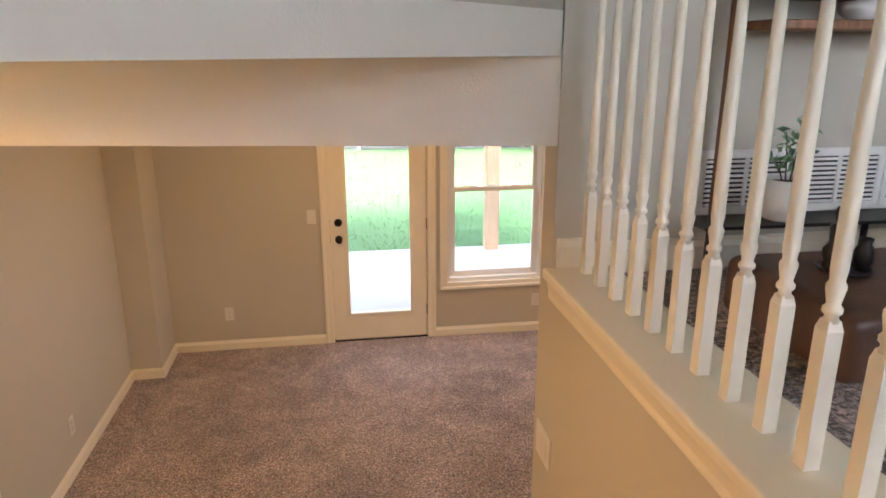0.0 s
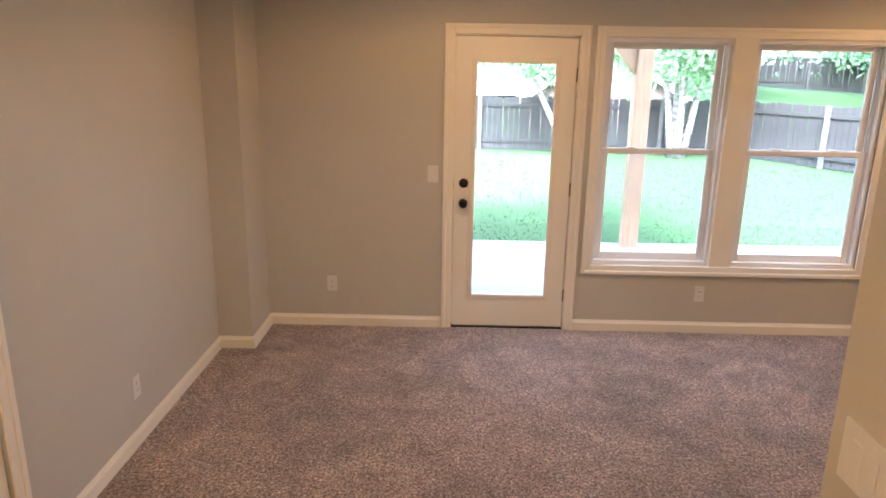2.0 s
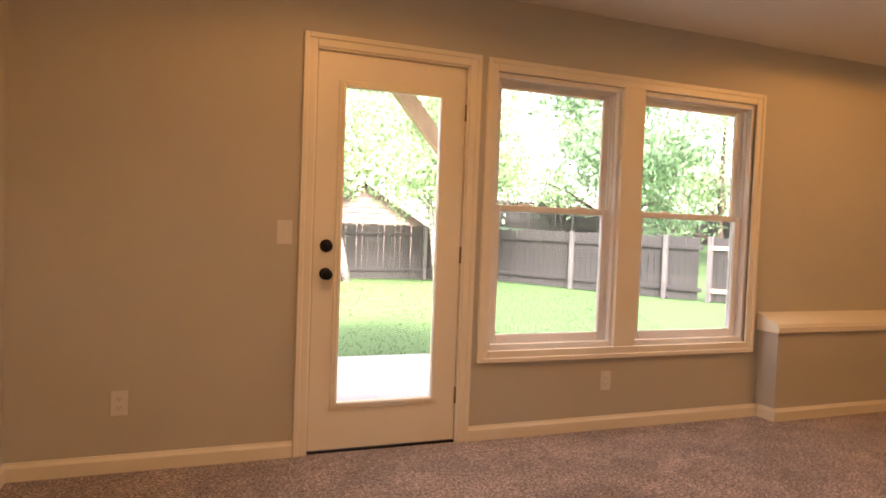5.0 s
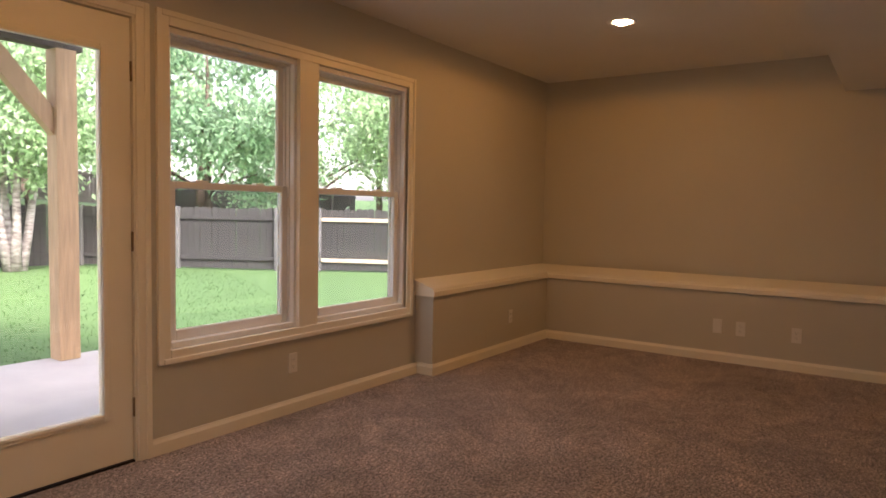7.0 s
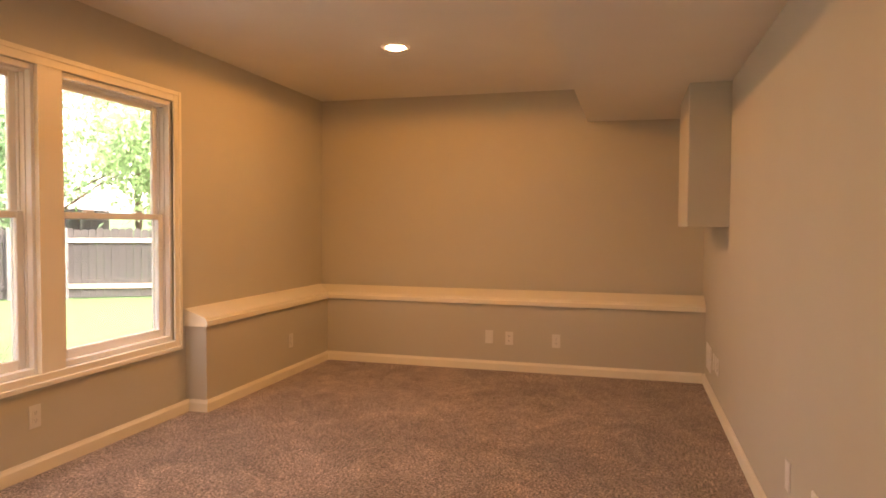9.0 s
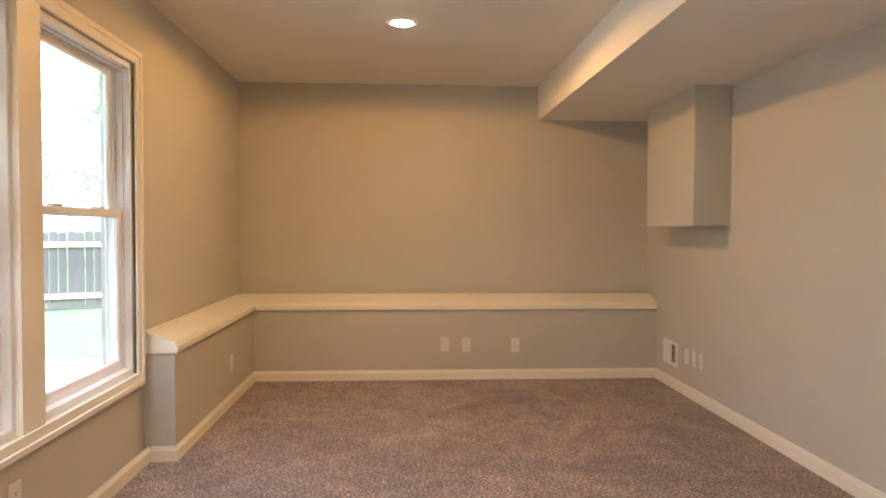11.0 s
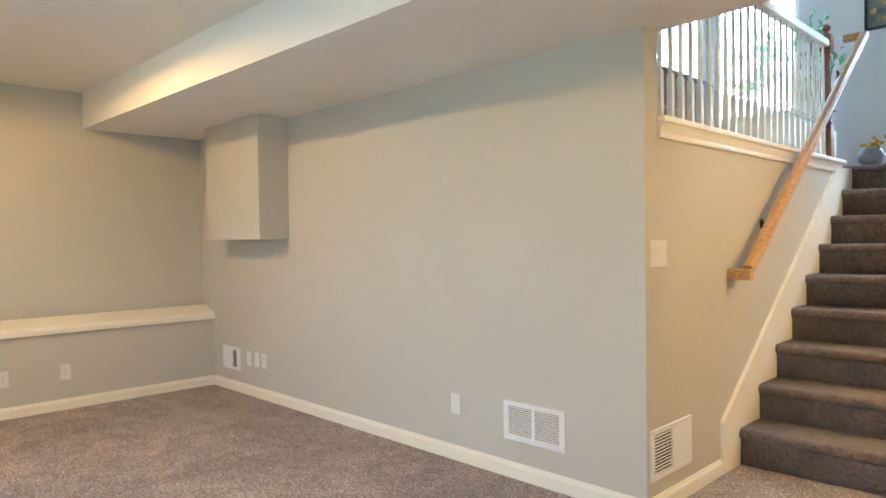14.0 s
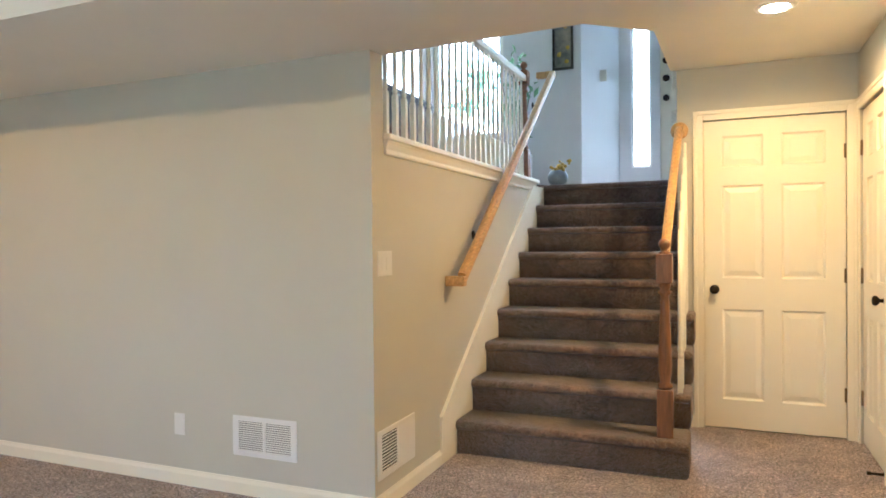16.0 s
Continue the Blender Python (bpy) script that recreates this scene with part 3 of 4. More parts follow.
def step(i):
    """One carpeted step: riser and tread with a rolled nosing."""
    z0, z1, yn = RISE * (i - 1), RISE * i, Y0 - RUN * (i - 1)
    x0 = -0.712 if i <= 4 else -0.60
    r = 0.028
    prof = [(yn - 0.022, z0), (yn - 0.026, z1 - 0.06), (yn - 0.010, z1 - 0.045)]
    for k in range(7):
        a = radians(-50 + 140 * k / 6)
        prof.append((yn - r + r * math.cos(a), z1 - r + r * math.sin(a)))
    prof += [(yn - RUN - 0.03, z1), (yn - RUN - 0.03, z0)]
    bm = bmesh.new()
    prism(bm, prof, x0, STAIR - 0.012, "x")
    if i <= 4:
        ends = [e for e in bm.edges if all(abs(v.co.x - x0) < 1e-5 for v in e.verts) and e.calc_length() < 0.30]
        bmesh.ops.bevel(bm, geom=ends, offset=0.008, segments=2, affect="EDGES")
    for f in bm.faces:
        f.smooth = abs(f.normal.x) < 0.5
    return part("step", bm, STAIRCARPET, stairs)


for i in range(1, 10):
    step(i)

# skirt board along the wall
bm = bmesh.new()
prism(bm, [(1.32, 0), (1.32, 0.265), (-0.73, 1.735), (-1.08, 1.738), (-1.08, 1.3), (0.86, 0.0)], STAIR - 0.014, STAIR, "x")
structure("trim_stair_skirt", bm, TRIM, "cream painted stair skirt board")
bm = bmesh.new()
prism(bm, [(1.320, 0.250), (1.326, 0.272), (-0.705, 1.734), (-0.725, 1.722)], STAIR - 0.022, STAIR, "x")
structure("trim_stair_skirt", bm, TRIM, "cream painted stair skirt cap")
# sill on the half wall
bm = bmesh.new()
box(bm, 0.575, 0.80, -0.86, 1.968, 1.758, 1.79, bevel=0.008, seg=3)
structure("trim_sill", bm, TRIM, "cream painted sill under the balusters")
bm = bmesh.new()
prism(bm, [(STAIR, 1.69), (STAIR - 0.010, 1.69), (STAIR - 0.013, 1.70), (STAIR - 0.012, 1.715), (STAIR - 0.02, 1.745), (STAIR - 0.026, 1.758), (STAIR, 1.758)], -0.80, 1.965, "y")
structure("trim_sill_apron", bm, TRIM, "cream painted apron below the sill")


# ---- railings ----
def baluster_mesh(h, low):
    """A turned white baluster: a square foot, beads, and a long taper."""
    bm = bmesh.new()
    s = 0.0138
    box(bm, -s, s, -s, s, 0, low - 0.016)
    v = [bm.verts.new((x, y, low - 0.016)) for x, y in ((-s, -s), (s, -s), (s, s), (-s, s))]
    w = [bm.verts.new((x * 0.72, y * 0.72, low)) for x, y in ((-s, -s), (s, -s), (s, s), (-s, s))]
    for i in range(4):
        bm.faces.new((v[i], v[(i + 1) % 4], w[(i + 1) % 4], w[i]))
    lathe(bm, [(0.0125, low - 0.004), (0.0095, low + 0.006), (0.0145, low + 0.012), (0.0145, low + 0.018), (0.0100, low + 0.024), (0.0125, low + 0.038),
               (0.0145, low + 0.048), (0.0145, low + 0.054), (0.0108, low + 0.060), (0.0128, low + 0.080), (0.0125, low + 0.22), (0.0085, h)], 12)
    return mesh_of("baluster", bm, TRIM)


rail = thing("guard_railing", "white turned balusters under a painted rail on the sill", "railing", at=(0.69, 0.6, 1.79))
bme = baluster_mesh(0.84, 0.25)
for i in range(25):
    ob = new("baluster", bme)
    ob.parent = rail
    ob.location = (0, 1.898 - 0.1085 * i - 0.6, 0)
bm = bmesh.new()
prism(bm, [(-0.030, 0.84), (0.030, 0.84), (0.034, 0.858), (0.030, 0.888), (0.014, 0.902), (-0.014, 0.902), (-0.030, 0.888), (-0.034, 0.858)], -1.36, 1.365, "y")
part("handrail", bm, TRIM, rail, "white painted rail")


def newel(name, x, y, z, h, mat, label, block=0.16):
    """A turned newel post: square foot, vase turning, square block and a ball."""
    n = thing(name, label, "newel post", at=(x, y, z))
    s = 0.042
    bm = bmesh.new()
    foot = 0.26
    box(bm, -s, s, -s, s, 0, foot, bevel=0.004)
    box(bm, -s, s, -s, s, h - 0.045 - block, h - 0.045, bevel=0.004)
    a, b = foot, h - 0.045 - block
    lathe(bm, [(0.030, a - 0.002), (0.040, a + 0.012), (0.040, a + 0.022), (0.026, a + 0.035), (0.036, a + 0.10), (0.034, a + 0.22), (0.024, b - 0.10), (0.021, b - 0.07),
               (0.034, b - 0.055), (0.034, b - 0.045), (0.024, b - 0.035), (0.034, b - 0.012), (0.030, b + 0.002)], 20)
    part("post", bm, mat, n)
    bm = bmesh.new()
    lathe(bm, [(0.030, h - 0.046), (0.032, h - 0.038), (0.018, h - 0.03), (0.016, h - 0.024), (0.028, h - 0.010), (0.032, h + 0.005), (0.028, h + 0.022), (0.014, h + 0.034), (0.002, h + 0.037)], 20)
    part("ball_cap", bm, mat, n)
    return n


newel("newel_post", -0.59, 1.00, RISE, 1.04, OAKDARK, "dark-stained turned oak newel on the first step")
newel("newel_post", 0.69, -0.79, UP + 0.025, 0.98, OAKDARK, "dark-stained turned oak newel at the stair head", 0.12)

RAIL_PROFILE = [(-0.022, -0.030), (0.022, -0.030), (0.024, -0.012), (0.017, 0.0), (0.026, 0.012), (0.022, 0.026), (0.008, 0.032), (-0.008, 0.032), (-0.022, 0.026), (-0.026, 0.012), (-0.017, 0.0), (-0.024, -0.012)]


def swept_rail(bm, stations):
    """Sweep the rail section through (point, across) stations; it stays upright."""
    rows = []
    for i, p in enumerate(stations):
        a, b = Vector(stations[max(i - 1, 0)]), Vector(stations[min(i + 1, len(stations) - 1)])
        d = (b - a).normalized()
        side = d.cross(Vector((0, 0, 1)))
        side = side.normalized() if side.length > 1e-4 else Vector((1, 0, 0))
        up = side.cross(d)
        k = 1.0
        if 0 < i < len(stations) - 1:
            d1 = (Vector(p) - a).normalized()
            k = 1 / max(0.5, d1.dot(d))
        rows.append([bm.verts.new(Vector(p) + side * u * k + up * v) for u, v in RAIL_PROFILE])
    n = len(RAIL_PROFILE)
    for a, b in zip(rows, rows[1:]):
        for i in range(n):
            bm.faces.new((a[i], a[(i + 1) % n], b[(i + 1) % n], b[i]))
    bm.faces.new(rows[0][::-1])
    bm.faces.new(rows[-1])
    bmesh.ops.recalc_face_normals(bm, faces=bm.faces[:])


hand = thing("wall_handrail", "golden oak handrail on brackets with a return to the wall", "handrail", at=(0.515, 1.185, 1.062))
bm = bmesh.new()
swept_rail(bm, [(0.0, 0.0, 0.0), (0.0, -2.28, 1.685)])
part("rail", bm, OAK, hand)
bm = bmesh.new()
box(bm, -0.024, 0.093, -0.012, 0.040, -0.052, 0.006, bevel=0.004)
part("rail_return", bm, OAK, hand)
bm = bmesh.new()
box(bm, -0.024, 0.145, -2.325, -2.27, 1.662, 1.717, bevel=0.005)
part("rail_return", bm, OAK, hand)
for yy in (-0.45, -1.01, -1.95):
    zz = -yy * 0.739
    bm = bmesh.new()
    tube(bm, [(0.0, yy, zz - 0.03), (0.004, yy, zz - 0.07), (0.03, yy, zz - 0.085), (0.093, yy, zz - 0.085)], [0.007, 0.008, 0.008, 0.008])
    lathe(bm, [(0.030, 0), (0.028, 0.006), (0.012, 0.010)], 14, Matrix.Translation((0.094, yy, zz - 0.085)) @ Matrix.Rotation(radians(-90), 4, "Y"))
    part("bracket", bm, BRONZE, hand, "dark metal bracket")

low = thing("stair_railing", "golden oak rail with white balusters between newel and wall", "railing", at=(-0.60, 1.0, 0.0))
bm = bmesh.new()
swept_rail(bm, [(0.01, -0.03, 1.19), (-0.012, -0.955, 1.985), (-0.015, -0.985, 2.0)])
part("rail", bm, OAK, low)
bm = bmesh.new()
lathe(bm, [(0.058, 0), (0.058, 0.012), (0.050, 0.022), (0.02, 0.026)], 24, Matrix.Translation((-0.015, -0.998, 2.0)) @ Matrix.Rotation(radians(-90), 4, "X"))
part("rosette", bm, OAK, low, "round oak rosette on the wall")
for k in range(2, 5):
    for j in range(2):
        yb = Y0 - RUN * (k - 1) - 0.06 - 0.13 * j
        zb = RISE * k
        zt = 1.19 + (1.0 - yb - 0.03) * 0.858 - 0.03
        ob = part("baluster", bmesh.new(), TRIM, low)
        ob.data = baluster_mesh(zt - zb, 0.20 + 0.1 * j)
        ob.location = (-0.055, yb - 1.0, zb)


# ---- wall plates ----
def plate(kind, x, y, z, face, w=0.070, h=0.115, gangs=1, label="", slot=None):
    """A wall plate facing n, s, e or w: kind is outlet, switch or blank."""
    p = thing("light_switch" if kind == "switch" else "wall_outlet" if kind == "outlet" else "wall_plate",
              label or {"outlet": "white duplex wall outlet", "switch": "white toggle light switch", "blank": "white blank wall plate"}[kind], "light switch" if kind == "switch" else "outlet" if kind == "outlet" else "wall plate")
    p.matrix_world = pose(x, y, z, 0, 0, {"n": 180, "s": 0, "e": 90, "w": -90}[face])
    bm = bmesh.new()
    box(bm, -w / 2, w / 2, -0.006, 0.0, -h / 2, h / 2, bevel=0.0025, seg=2)
    part("cover_plate", bm, PLASTIC, p)
    for g in range(gangs):
        gx = (g - (gangs - 1) / 2) * 0.046
        if kind == "outlet":
            for zz in (-0.0195, 0.0195):
                bm = bmesh.new()
                box(bm, gx - 0.0165, gx + 0.0165, -0.0085, -0.006, zz - 0.014, zz + 0.014, bevel=0.002)
                r = part("receptacle", bm, PLASTIC, p)
                bm = bmesh.new()
                for sx in (-0.006, 0.006):
                    box(bm, gx + sx - 0.001, gx + sx + 0.001, -0.0089, -0.0084, zz - 0.002, zz + 0.006)
                box(bm, gx - 0.002, gx + 0.002, -0.0089, -0.0084, zz - 0.010, zz - 0.006)
                part("slots", bm, SLOT, r)
        elif kind == "switch":
            bm = bmesh.new()
            box(bm, gx - 0.016, gx + 0.016, -0.0085, -0.006, -0.033, 0.033, bevel=0.0015)
            part("rocker", bm, PLASTIC, p)
        for zz in (-h * 0.42, h * 0.42):
            bm = bmesh.new()
            lathe(bm, [(0.003, 0), (0.003, 0.0012)], 8, Matrix.Translation((gx, -0.006, zz)) @ Matrix.Rotation(radians(90), 4, "X"))
            part("screw", bm, GRILLE, p)
    return p


plate("outlet", -0.981, NORTH, 0.319, "s")
plate("outlet", 1.657, NORTH, 0.294, "s")
plate("switch", -0.262, NORTH, 1.125, "s", 0.075, 0.118)
plate("outlet", 4.018, 5.39, 0.293, "s")
plate("blank", 4.73, 3.852, 0.29, "w")
plate("outlet", 4.73, 3.675, 0.285, "w")
plate("outlet", 4.73, 3.273, 0.28, "w")
plate("blank", 1.778, SOUTH, 0.318, "n", label="white narrow blank wall plate")
plate("blank", 4.113, SOUTH, 0.296, "n")
plate("blank", 3.985, SOUTH, 0.300, "n")
plate("outlet", 3.875, SOUTH, 0.303, "n")
plate("switch", STAIR, 1.974, 1.168, "w", 0.145, 0.12, 2, "white double light switch")
plate("outlet", WEST, 3.91, 0.296, "e")
plate("switch", 0.25, -2.10, 2.93, "n", 0.116, 0.118, 2, "white double light switch")


def grille(name, x, y, z, face, w, h, fields, label, n=14, fill=0.34):
    """A steel wall register: bevelled frame, dark sheet for the duct's shade, rows of angled louvres in fields of
    (from, to).
    """
    g = thing(name, label, "air vent")
    g.matrix_world = pose(x, y, z, 0, 0, {"n": 180, "s": 0, "e": 90, "w": -90}[face])
    hh = h / 2 - 0.026
    bm = bmesh.new()
    cuts = [-w / 2] + [v for f in fields for v in f] + [w / 2]
    for a, b in zip(cuts[::2], cuts[1::2]):
        box(bm, a, b, -0.008, 0, -hh, hh)
    box(bm, -w / 2, w / 2, -0.008, 0, hh, h / 2, bevel=0.002)
    box(bm, -w / 2, w / 2, -0.008, 0, -h / 2, -hh, bevel=0.002)
    part("vent_frame", bm, GRILLE, g)
    # flat dark sheet on the wall: the shade of the duct put into colour
    bm = bmesh.new()
    for a, b in fields:
        box(bm, a, b, -0.0015, -0.0005, -hh, hh)
    part("duct", bm, DUCT, g, "dark sheet painted as the shade inside the duct")
    for a, b in fields:
        for i in range(n):
            zz = -hh + (i + 0.5) * 2 * hh / n
            bm = bmesh.new()
            t = 2 * hh / n
            prism(bm, [(-0.0085, zz - t * fill), (-0.0075, zz - t * fill), (-0.002, zz + t * fill * 0.3), (-0.003, zz + t * fill * 0.5)], a, b, "x")
            part("louvre", bm, GRILLE, g)
    return g


grille("return_vent", 1.231, SOUTH, 0.298, "n", 0.385, 0.202, [(-0.160, -0.008), (0.008, 0.160)], "white steel return-air grille low on the wall")
grille("wall_register", STAIR, 1.866, 0.266, "w", 0.400, 0.232, [(-0.165, 0.0)], "white steel register with an open louvred half", 12, 0.14)
grille("wall_register", 4.41, SOUTH, 0.270, "n", 0.290, 0.19, [(0.02, 0.095)], "small white steel register with a dark slot", 10, 0.12)
for k in range(4):
    grille("baseboard_grille", 1.21 + 0.315 * k, 1.97, 2.035, "s", 0.31, 0.20, [(-0.135, -0.006), (0.006, 0.135)], "white louvred return-air grille above the baseboard", 10)


# ---- recessed ceiling lights ----
def can_light(x, y, z):
    c = thing("recessed_light", "lit recessed ceiling light with a white trim ring", "ceiling light", at=(x, y, z))
    bm = bmesh.new()
    pr = [(0.062, -0.003), (0.075, -0.009), (0.092, -0.007), (0.096, 0.0)]
    rings = [[bm.verts.new((r * math.cos(2 * math.pi * i / 32), r * math.sin(2 * math.pi * i / 32), h)) for i in range(32)] for r, h in pr]
    for a, b in zip(rings, rings[1:]):
        for i in range(32):
            bm.faces.new((a[i], a[(i + 1) % 32], b[(i + 1) % 32], b[i])).smooth = True
    part("trim_ring", bm, GRILLE, c)
    bm = bmesh.new()
    lathe(bm, [(0.002, -0.022), (0.030, -0.018), (0.052, -0.008), (0.062, -0.002)], 24)
    part("bulb", bm, BULB, c, "glowing warm bulb")
    return c


can_light(3.26, 4.20, CEIL_Z)
can_light(0.03, 4.20, CEIL_Z)
can_light(-1.13, 1.12, HALL_Z)


# ---- things on the upper level ----
def upper_window(name, x0, x1):
    w = frame_of(name, "white front window full of daylight")
    bm = bmesh.new()
    s = 0.05
    for b in ((x0, x0 + s, 2.36, 3.9), (x1 - s, x1, 2.36, 3.9), (x0 + s, x1 - s, 2.36, 2.36 + s), (x0 + s, x1 - s, 3.9 - s, 3.9)):
        box(bm, b[0], b[1], -1.98, -1.92, b[2], b[3], bevel=0.004)
    part("window_frame", bm, VINYL, w)
    bm = bmesh.new()
    box(bm, x0 + s, x1 - s, -1.955, -1.950, 2.41, 3.85)
    part("pane", bm, GLASS, w, "clear glass").visible_shadow = False


upper_window("window_3", 1.22, 2.0)
upper_window("window_4", 2.12, 3.5)
sl = frame_of("window_sidelight", "narrow glazed sidelight beside the entry door")
bm = bmesh.new()
for b in ((-0.22, -0.195, 2.0, 3.85), (-0.045, -0.02, 2.0, 3.85), (-0.195, -0.045, 2.0, 2.03), (-0.195, -0.045, 3.82, 3.85)):
    box(bm, b[0], b[1], -2.39, -2.32, b[2], b[3], bevel=0.004)
part("window_frame", bm, VINYL, sl)
bm = bmesh.new()
box(bm, -0.195, -0.045, -2.36, -2.355, 2.03, 3.82)
part("pane", bm, GLASS, sl).visible_shadow = False
entry = panel_door("door_entry", pose(-1.19, -2.33, UP + 0.01), 0.89, 2.05, False, "white six-panel entry door, closed")
bm = bmesh.new()
for zz in (1.12, 1.30):
    lathe(bm, [(0.034, 0), (0.034, 0.012), (0.02, 0.02)], 16, Matrix.Translation((0.828, 0, zz)) @ Matrix.Rotation(radians(-90), 4, "X"))
part("deadbolt", bm, BRONZE, entry, "dark bronze deadbolt")

art = thing("framed_picture", "tall narrow botanical picture in a dark frame", "picture", at=(0.592, -1.90, 3.40))
bm = bmesh.new()
for b in ((-0.105, -0.082, -0.42, 0.42), (0.082, 0.105, -0.42, 0.42), (-0.082, 0.082, -0.42, -0.397), (-0.082, 0.082, 0.397, 0.42)):
    box(bm, b[0], b[1], 0.0, 0.022, b[2], b[3], bevel=0.003)
part("picture_frame", bm, STATUE, art, "dark wood frame")
bm = bmesh.new()
box(bm, -0.082, 0.082, 0.002, 0.010, -0.397, 0.397)
part("canvas", bm, MAT, art, "muted floral painting")
random.seed(5)
for k in range(9):
    bm = bmesh.new()
    r = random.uniform(0.012, 0.028)
    lathe(bm, [(r, 0), (r * 0.9, 0.001), (r * 0.3, 0.002)], 9, Matrix.Translation((random.uniform(-0.05, 0.05), 0.010, random.uniform(-0.34, 0.3))) @ Matrix.Rotation(radians(-90), 4, "X"))
    part("painted_flower", bm, PETAL, art)

vase = thing("flower_pot", "small blue-grey pot with yellow flowers on the landing floor", "flower pot", at=(0.50, -1.22, UP))
bm = bmesh.new()
lathe(bm, [(0.05, 0), (0.085, 0.03), (0.095, 0.08), (0.07, 0.13), (0.05, 0.14)], 18)
part("pot", bm, VASE, vase)
bm = bmesh.new()
for k in range(26):
    a, r = random.uniform(0, 6.28), random.uniform(0, 0.09)
    bmesh.ops.create_icosphere(bm, subdivisions=1, radius=random.uniform(0.012, 0.022), matrix=Matrix.Translation((r * math.cos(a) - 0.03, r * math.sin(a), random.uniform(0.13, 0.22))))
part("flowers", bm, PETAL, vase, "yellow flowers")


def leaf_cloud(bm, pts, size, rnd, flat=0.0):
    """Small folded leaves at given points."""
    for p in pts:
        m = Matrix.Translation(p) @ Euler((rnd.uniform(-1.2, 1.2), rnd.uniform(-1.2, 1.2), rnd.uniform(0, 6.28))).to_matrix().to_4x4()
        s = size * rnd.uniform(0.6, 1.4)
        v = [bm.verts.new(m @ Vector(c)) for c in ((-s, 0, 0), (0, -s * 0.42, s * 0.12), (s, 0, 0), (0, s * 0.42, s * 0.12))]
        bm.faces.new((v[0], v[1], v[2]))
        bm.faces.new((v[0], v[2], v[3]))


rnd = random.Random(11)


def potted(label, at, r, h, stems, spread, leaf, n):
    """A plant in a straight pot: pot, soil, stems with leaves."""
    p = thing("potted_plant", label, "potted plant", at=at)
    bm = bmesh.new()
    lathe(bm, [(r * 0.86, 0), (r * 0.96, 0.006), (r, h), (r * 0.93, h), (r * 0.93, h * 0.86), (r * 0.2, h * 0.86)], 24)
    part("pot", bm, WHITEPOT, p)
    bm = bmesh.new()
    lathe(bm, [(r * 0.92, h * 0.84), (r * 0.92, h * 0.9), (r * 0.1, h * 0.94)], 20)
    part("soil", bm, SOIL, p)
    for k, top in enumerate(stems):
        a = 2 * math.pi * k / len(stems) + rnd.uniform(-0.4, 0.4)
        tip = (spread * math.cos(a), spread * math.sin(a), top)
        bm = bmesh.new()
        tube(bm, [(0.2 * r * math.cos(a), 0.2 * r * math.sin(a), h * 0.85), (tip[0] * 0.5, tip[1] * 0.5, (h + top) * 0.5), tip], [leaf * 0.16, leaf * 0.12, leaf * 0.06], 5)
        st = part("stem", bm, BARK, p)
        bm = bmesh.new()
        leaf_cloud(bm, [Vector((tip[0] * f + rnd.gauss(0, leaf), tip[1] * f + rnd.gauss(0, leaf), h + (top - h) * f + rnd.gauss(0, leaf * 0.7))) for f in [rnd.uniform(0.3, 1.05) for _ in range(n)]], leaf, rnd)
        part("leaves", bm, LEAF, st, "green leaves")
    return p


sofa = thing("sofa", "dark grey fabric sofa with its back to the stairs", "sofa", at=(1.98, -0.20, UP))
for nm, b, r in (("base", (-0.36, 0.40, -0.78, 0.78, 0.10, 0.30), 0.02), ("backrest", (-0.38, -0.20, -0.78, 0.78, 0.30, 0.80), 0.05),
                 ("armrest", (-0.20, 0.40, -0.78, -0.62, 0.30, 0.58), 0.05), ("armrest", (-0.20, 0.40, 0.62, 0.78, 0.30, 0.58), 0.05),
                 ("seat_cushion", (-0.19, 0.42, -0.61, -0.005, 0.30, 0.45), 0.05), ("seat_cushion", (-0.19, 0.42, 0.005, 0.61, 0.30, 0.45), 0.05),
                 ("back_cushion", (-0.19, -0.02, -0.61, -0.005, 0.45, 0.84), 0.06), ("back_cushion", (-0.19, -0.02, 0.005, 0.61, 0.45, 0.84), 0.06)):
    bm = bmesh.new()
    box(bm, *b, bevel=r, seg=4)
    for f in bm.faces:
        f.smooth = True
    part(nm, bm, FABRIC, sofa)
for sx in (-0.30, 0.34):
    for sy in (-0.70, 0.70):
        bm = bmesh.new()
        lathe(bm, [(0.016, 0), (0.024, 0.10)], 10, Matrix.Translation((sx, sy, 0)))
        part("leg", bm, STATUE, sofa, "dark wooden leg")

# the low stand at the wall, with the plant and the shelf over it
stand = thing("plant_stand", "low black metal stand along the wall", "plant stand", at=(1.55, 1.79, UP))
bm = bmesh.new()
box(bm, -0.60, 0.60, -0.07, 0.07, 0.188, 0.198, bevel=0.002)
part("top", bm, STATUE, stand)
for sx in (-0.58, 0.0, 0.58):
    for sy in (-0.06, 0.06):
        bm = bmesh.new()
        box(bm, sx - 0.007, sx + 0.007, sy - 0.007, sy + 0.007, 0, 0.188)
        part("leg", bm, STATUE, stand)
potted("leafy green plant in a small white pot on the stand", (1.22, 1.785, UP + 0.198), 0.057, 0.115, [0.21, 0.24, 0.18, 0.26], 0.055, 0.016, 26)
potted("tall green plant in a white floor pot", (0.98, -1.55, UP), 0.15, 0.34, [1.15, 1.30, 1.22, 1.0, 1.34], 0.16, 0.055, 22)

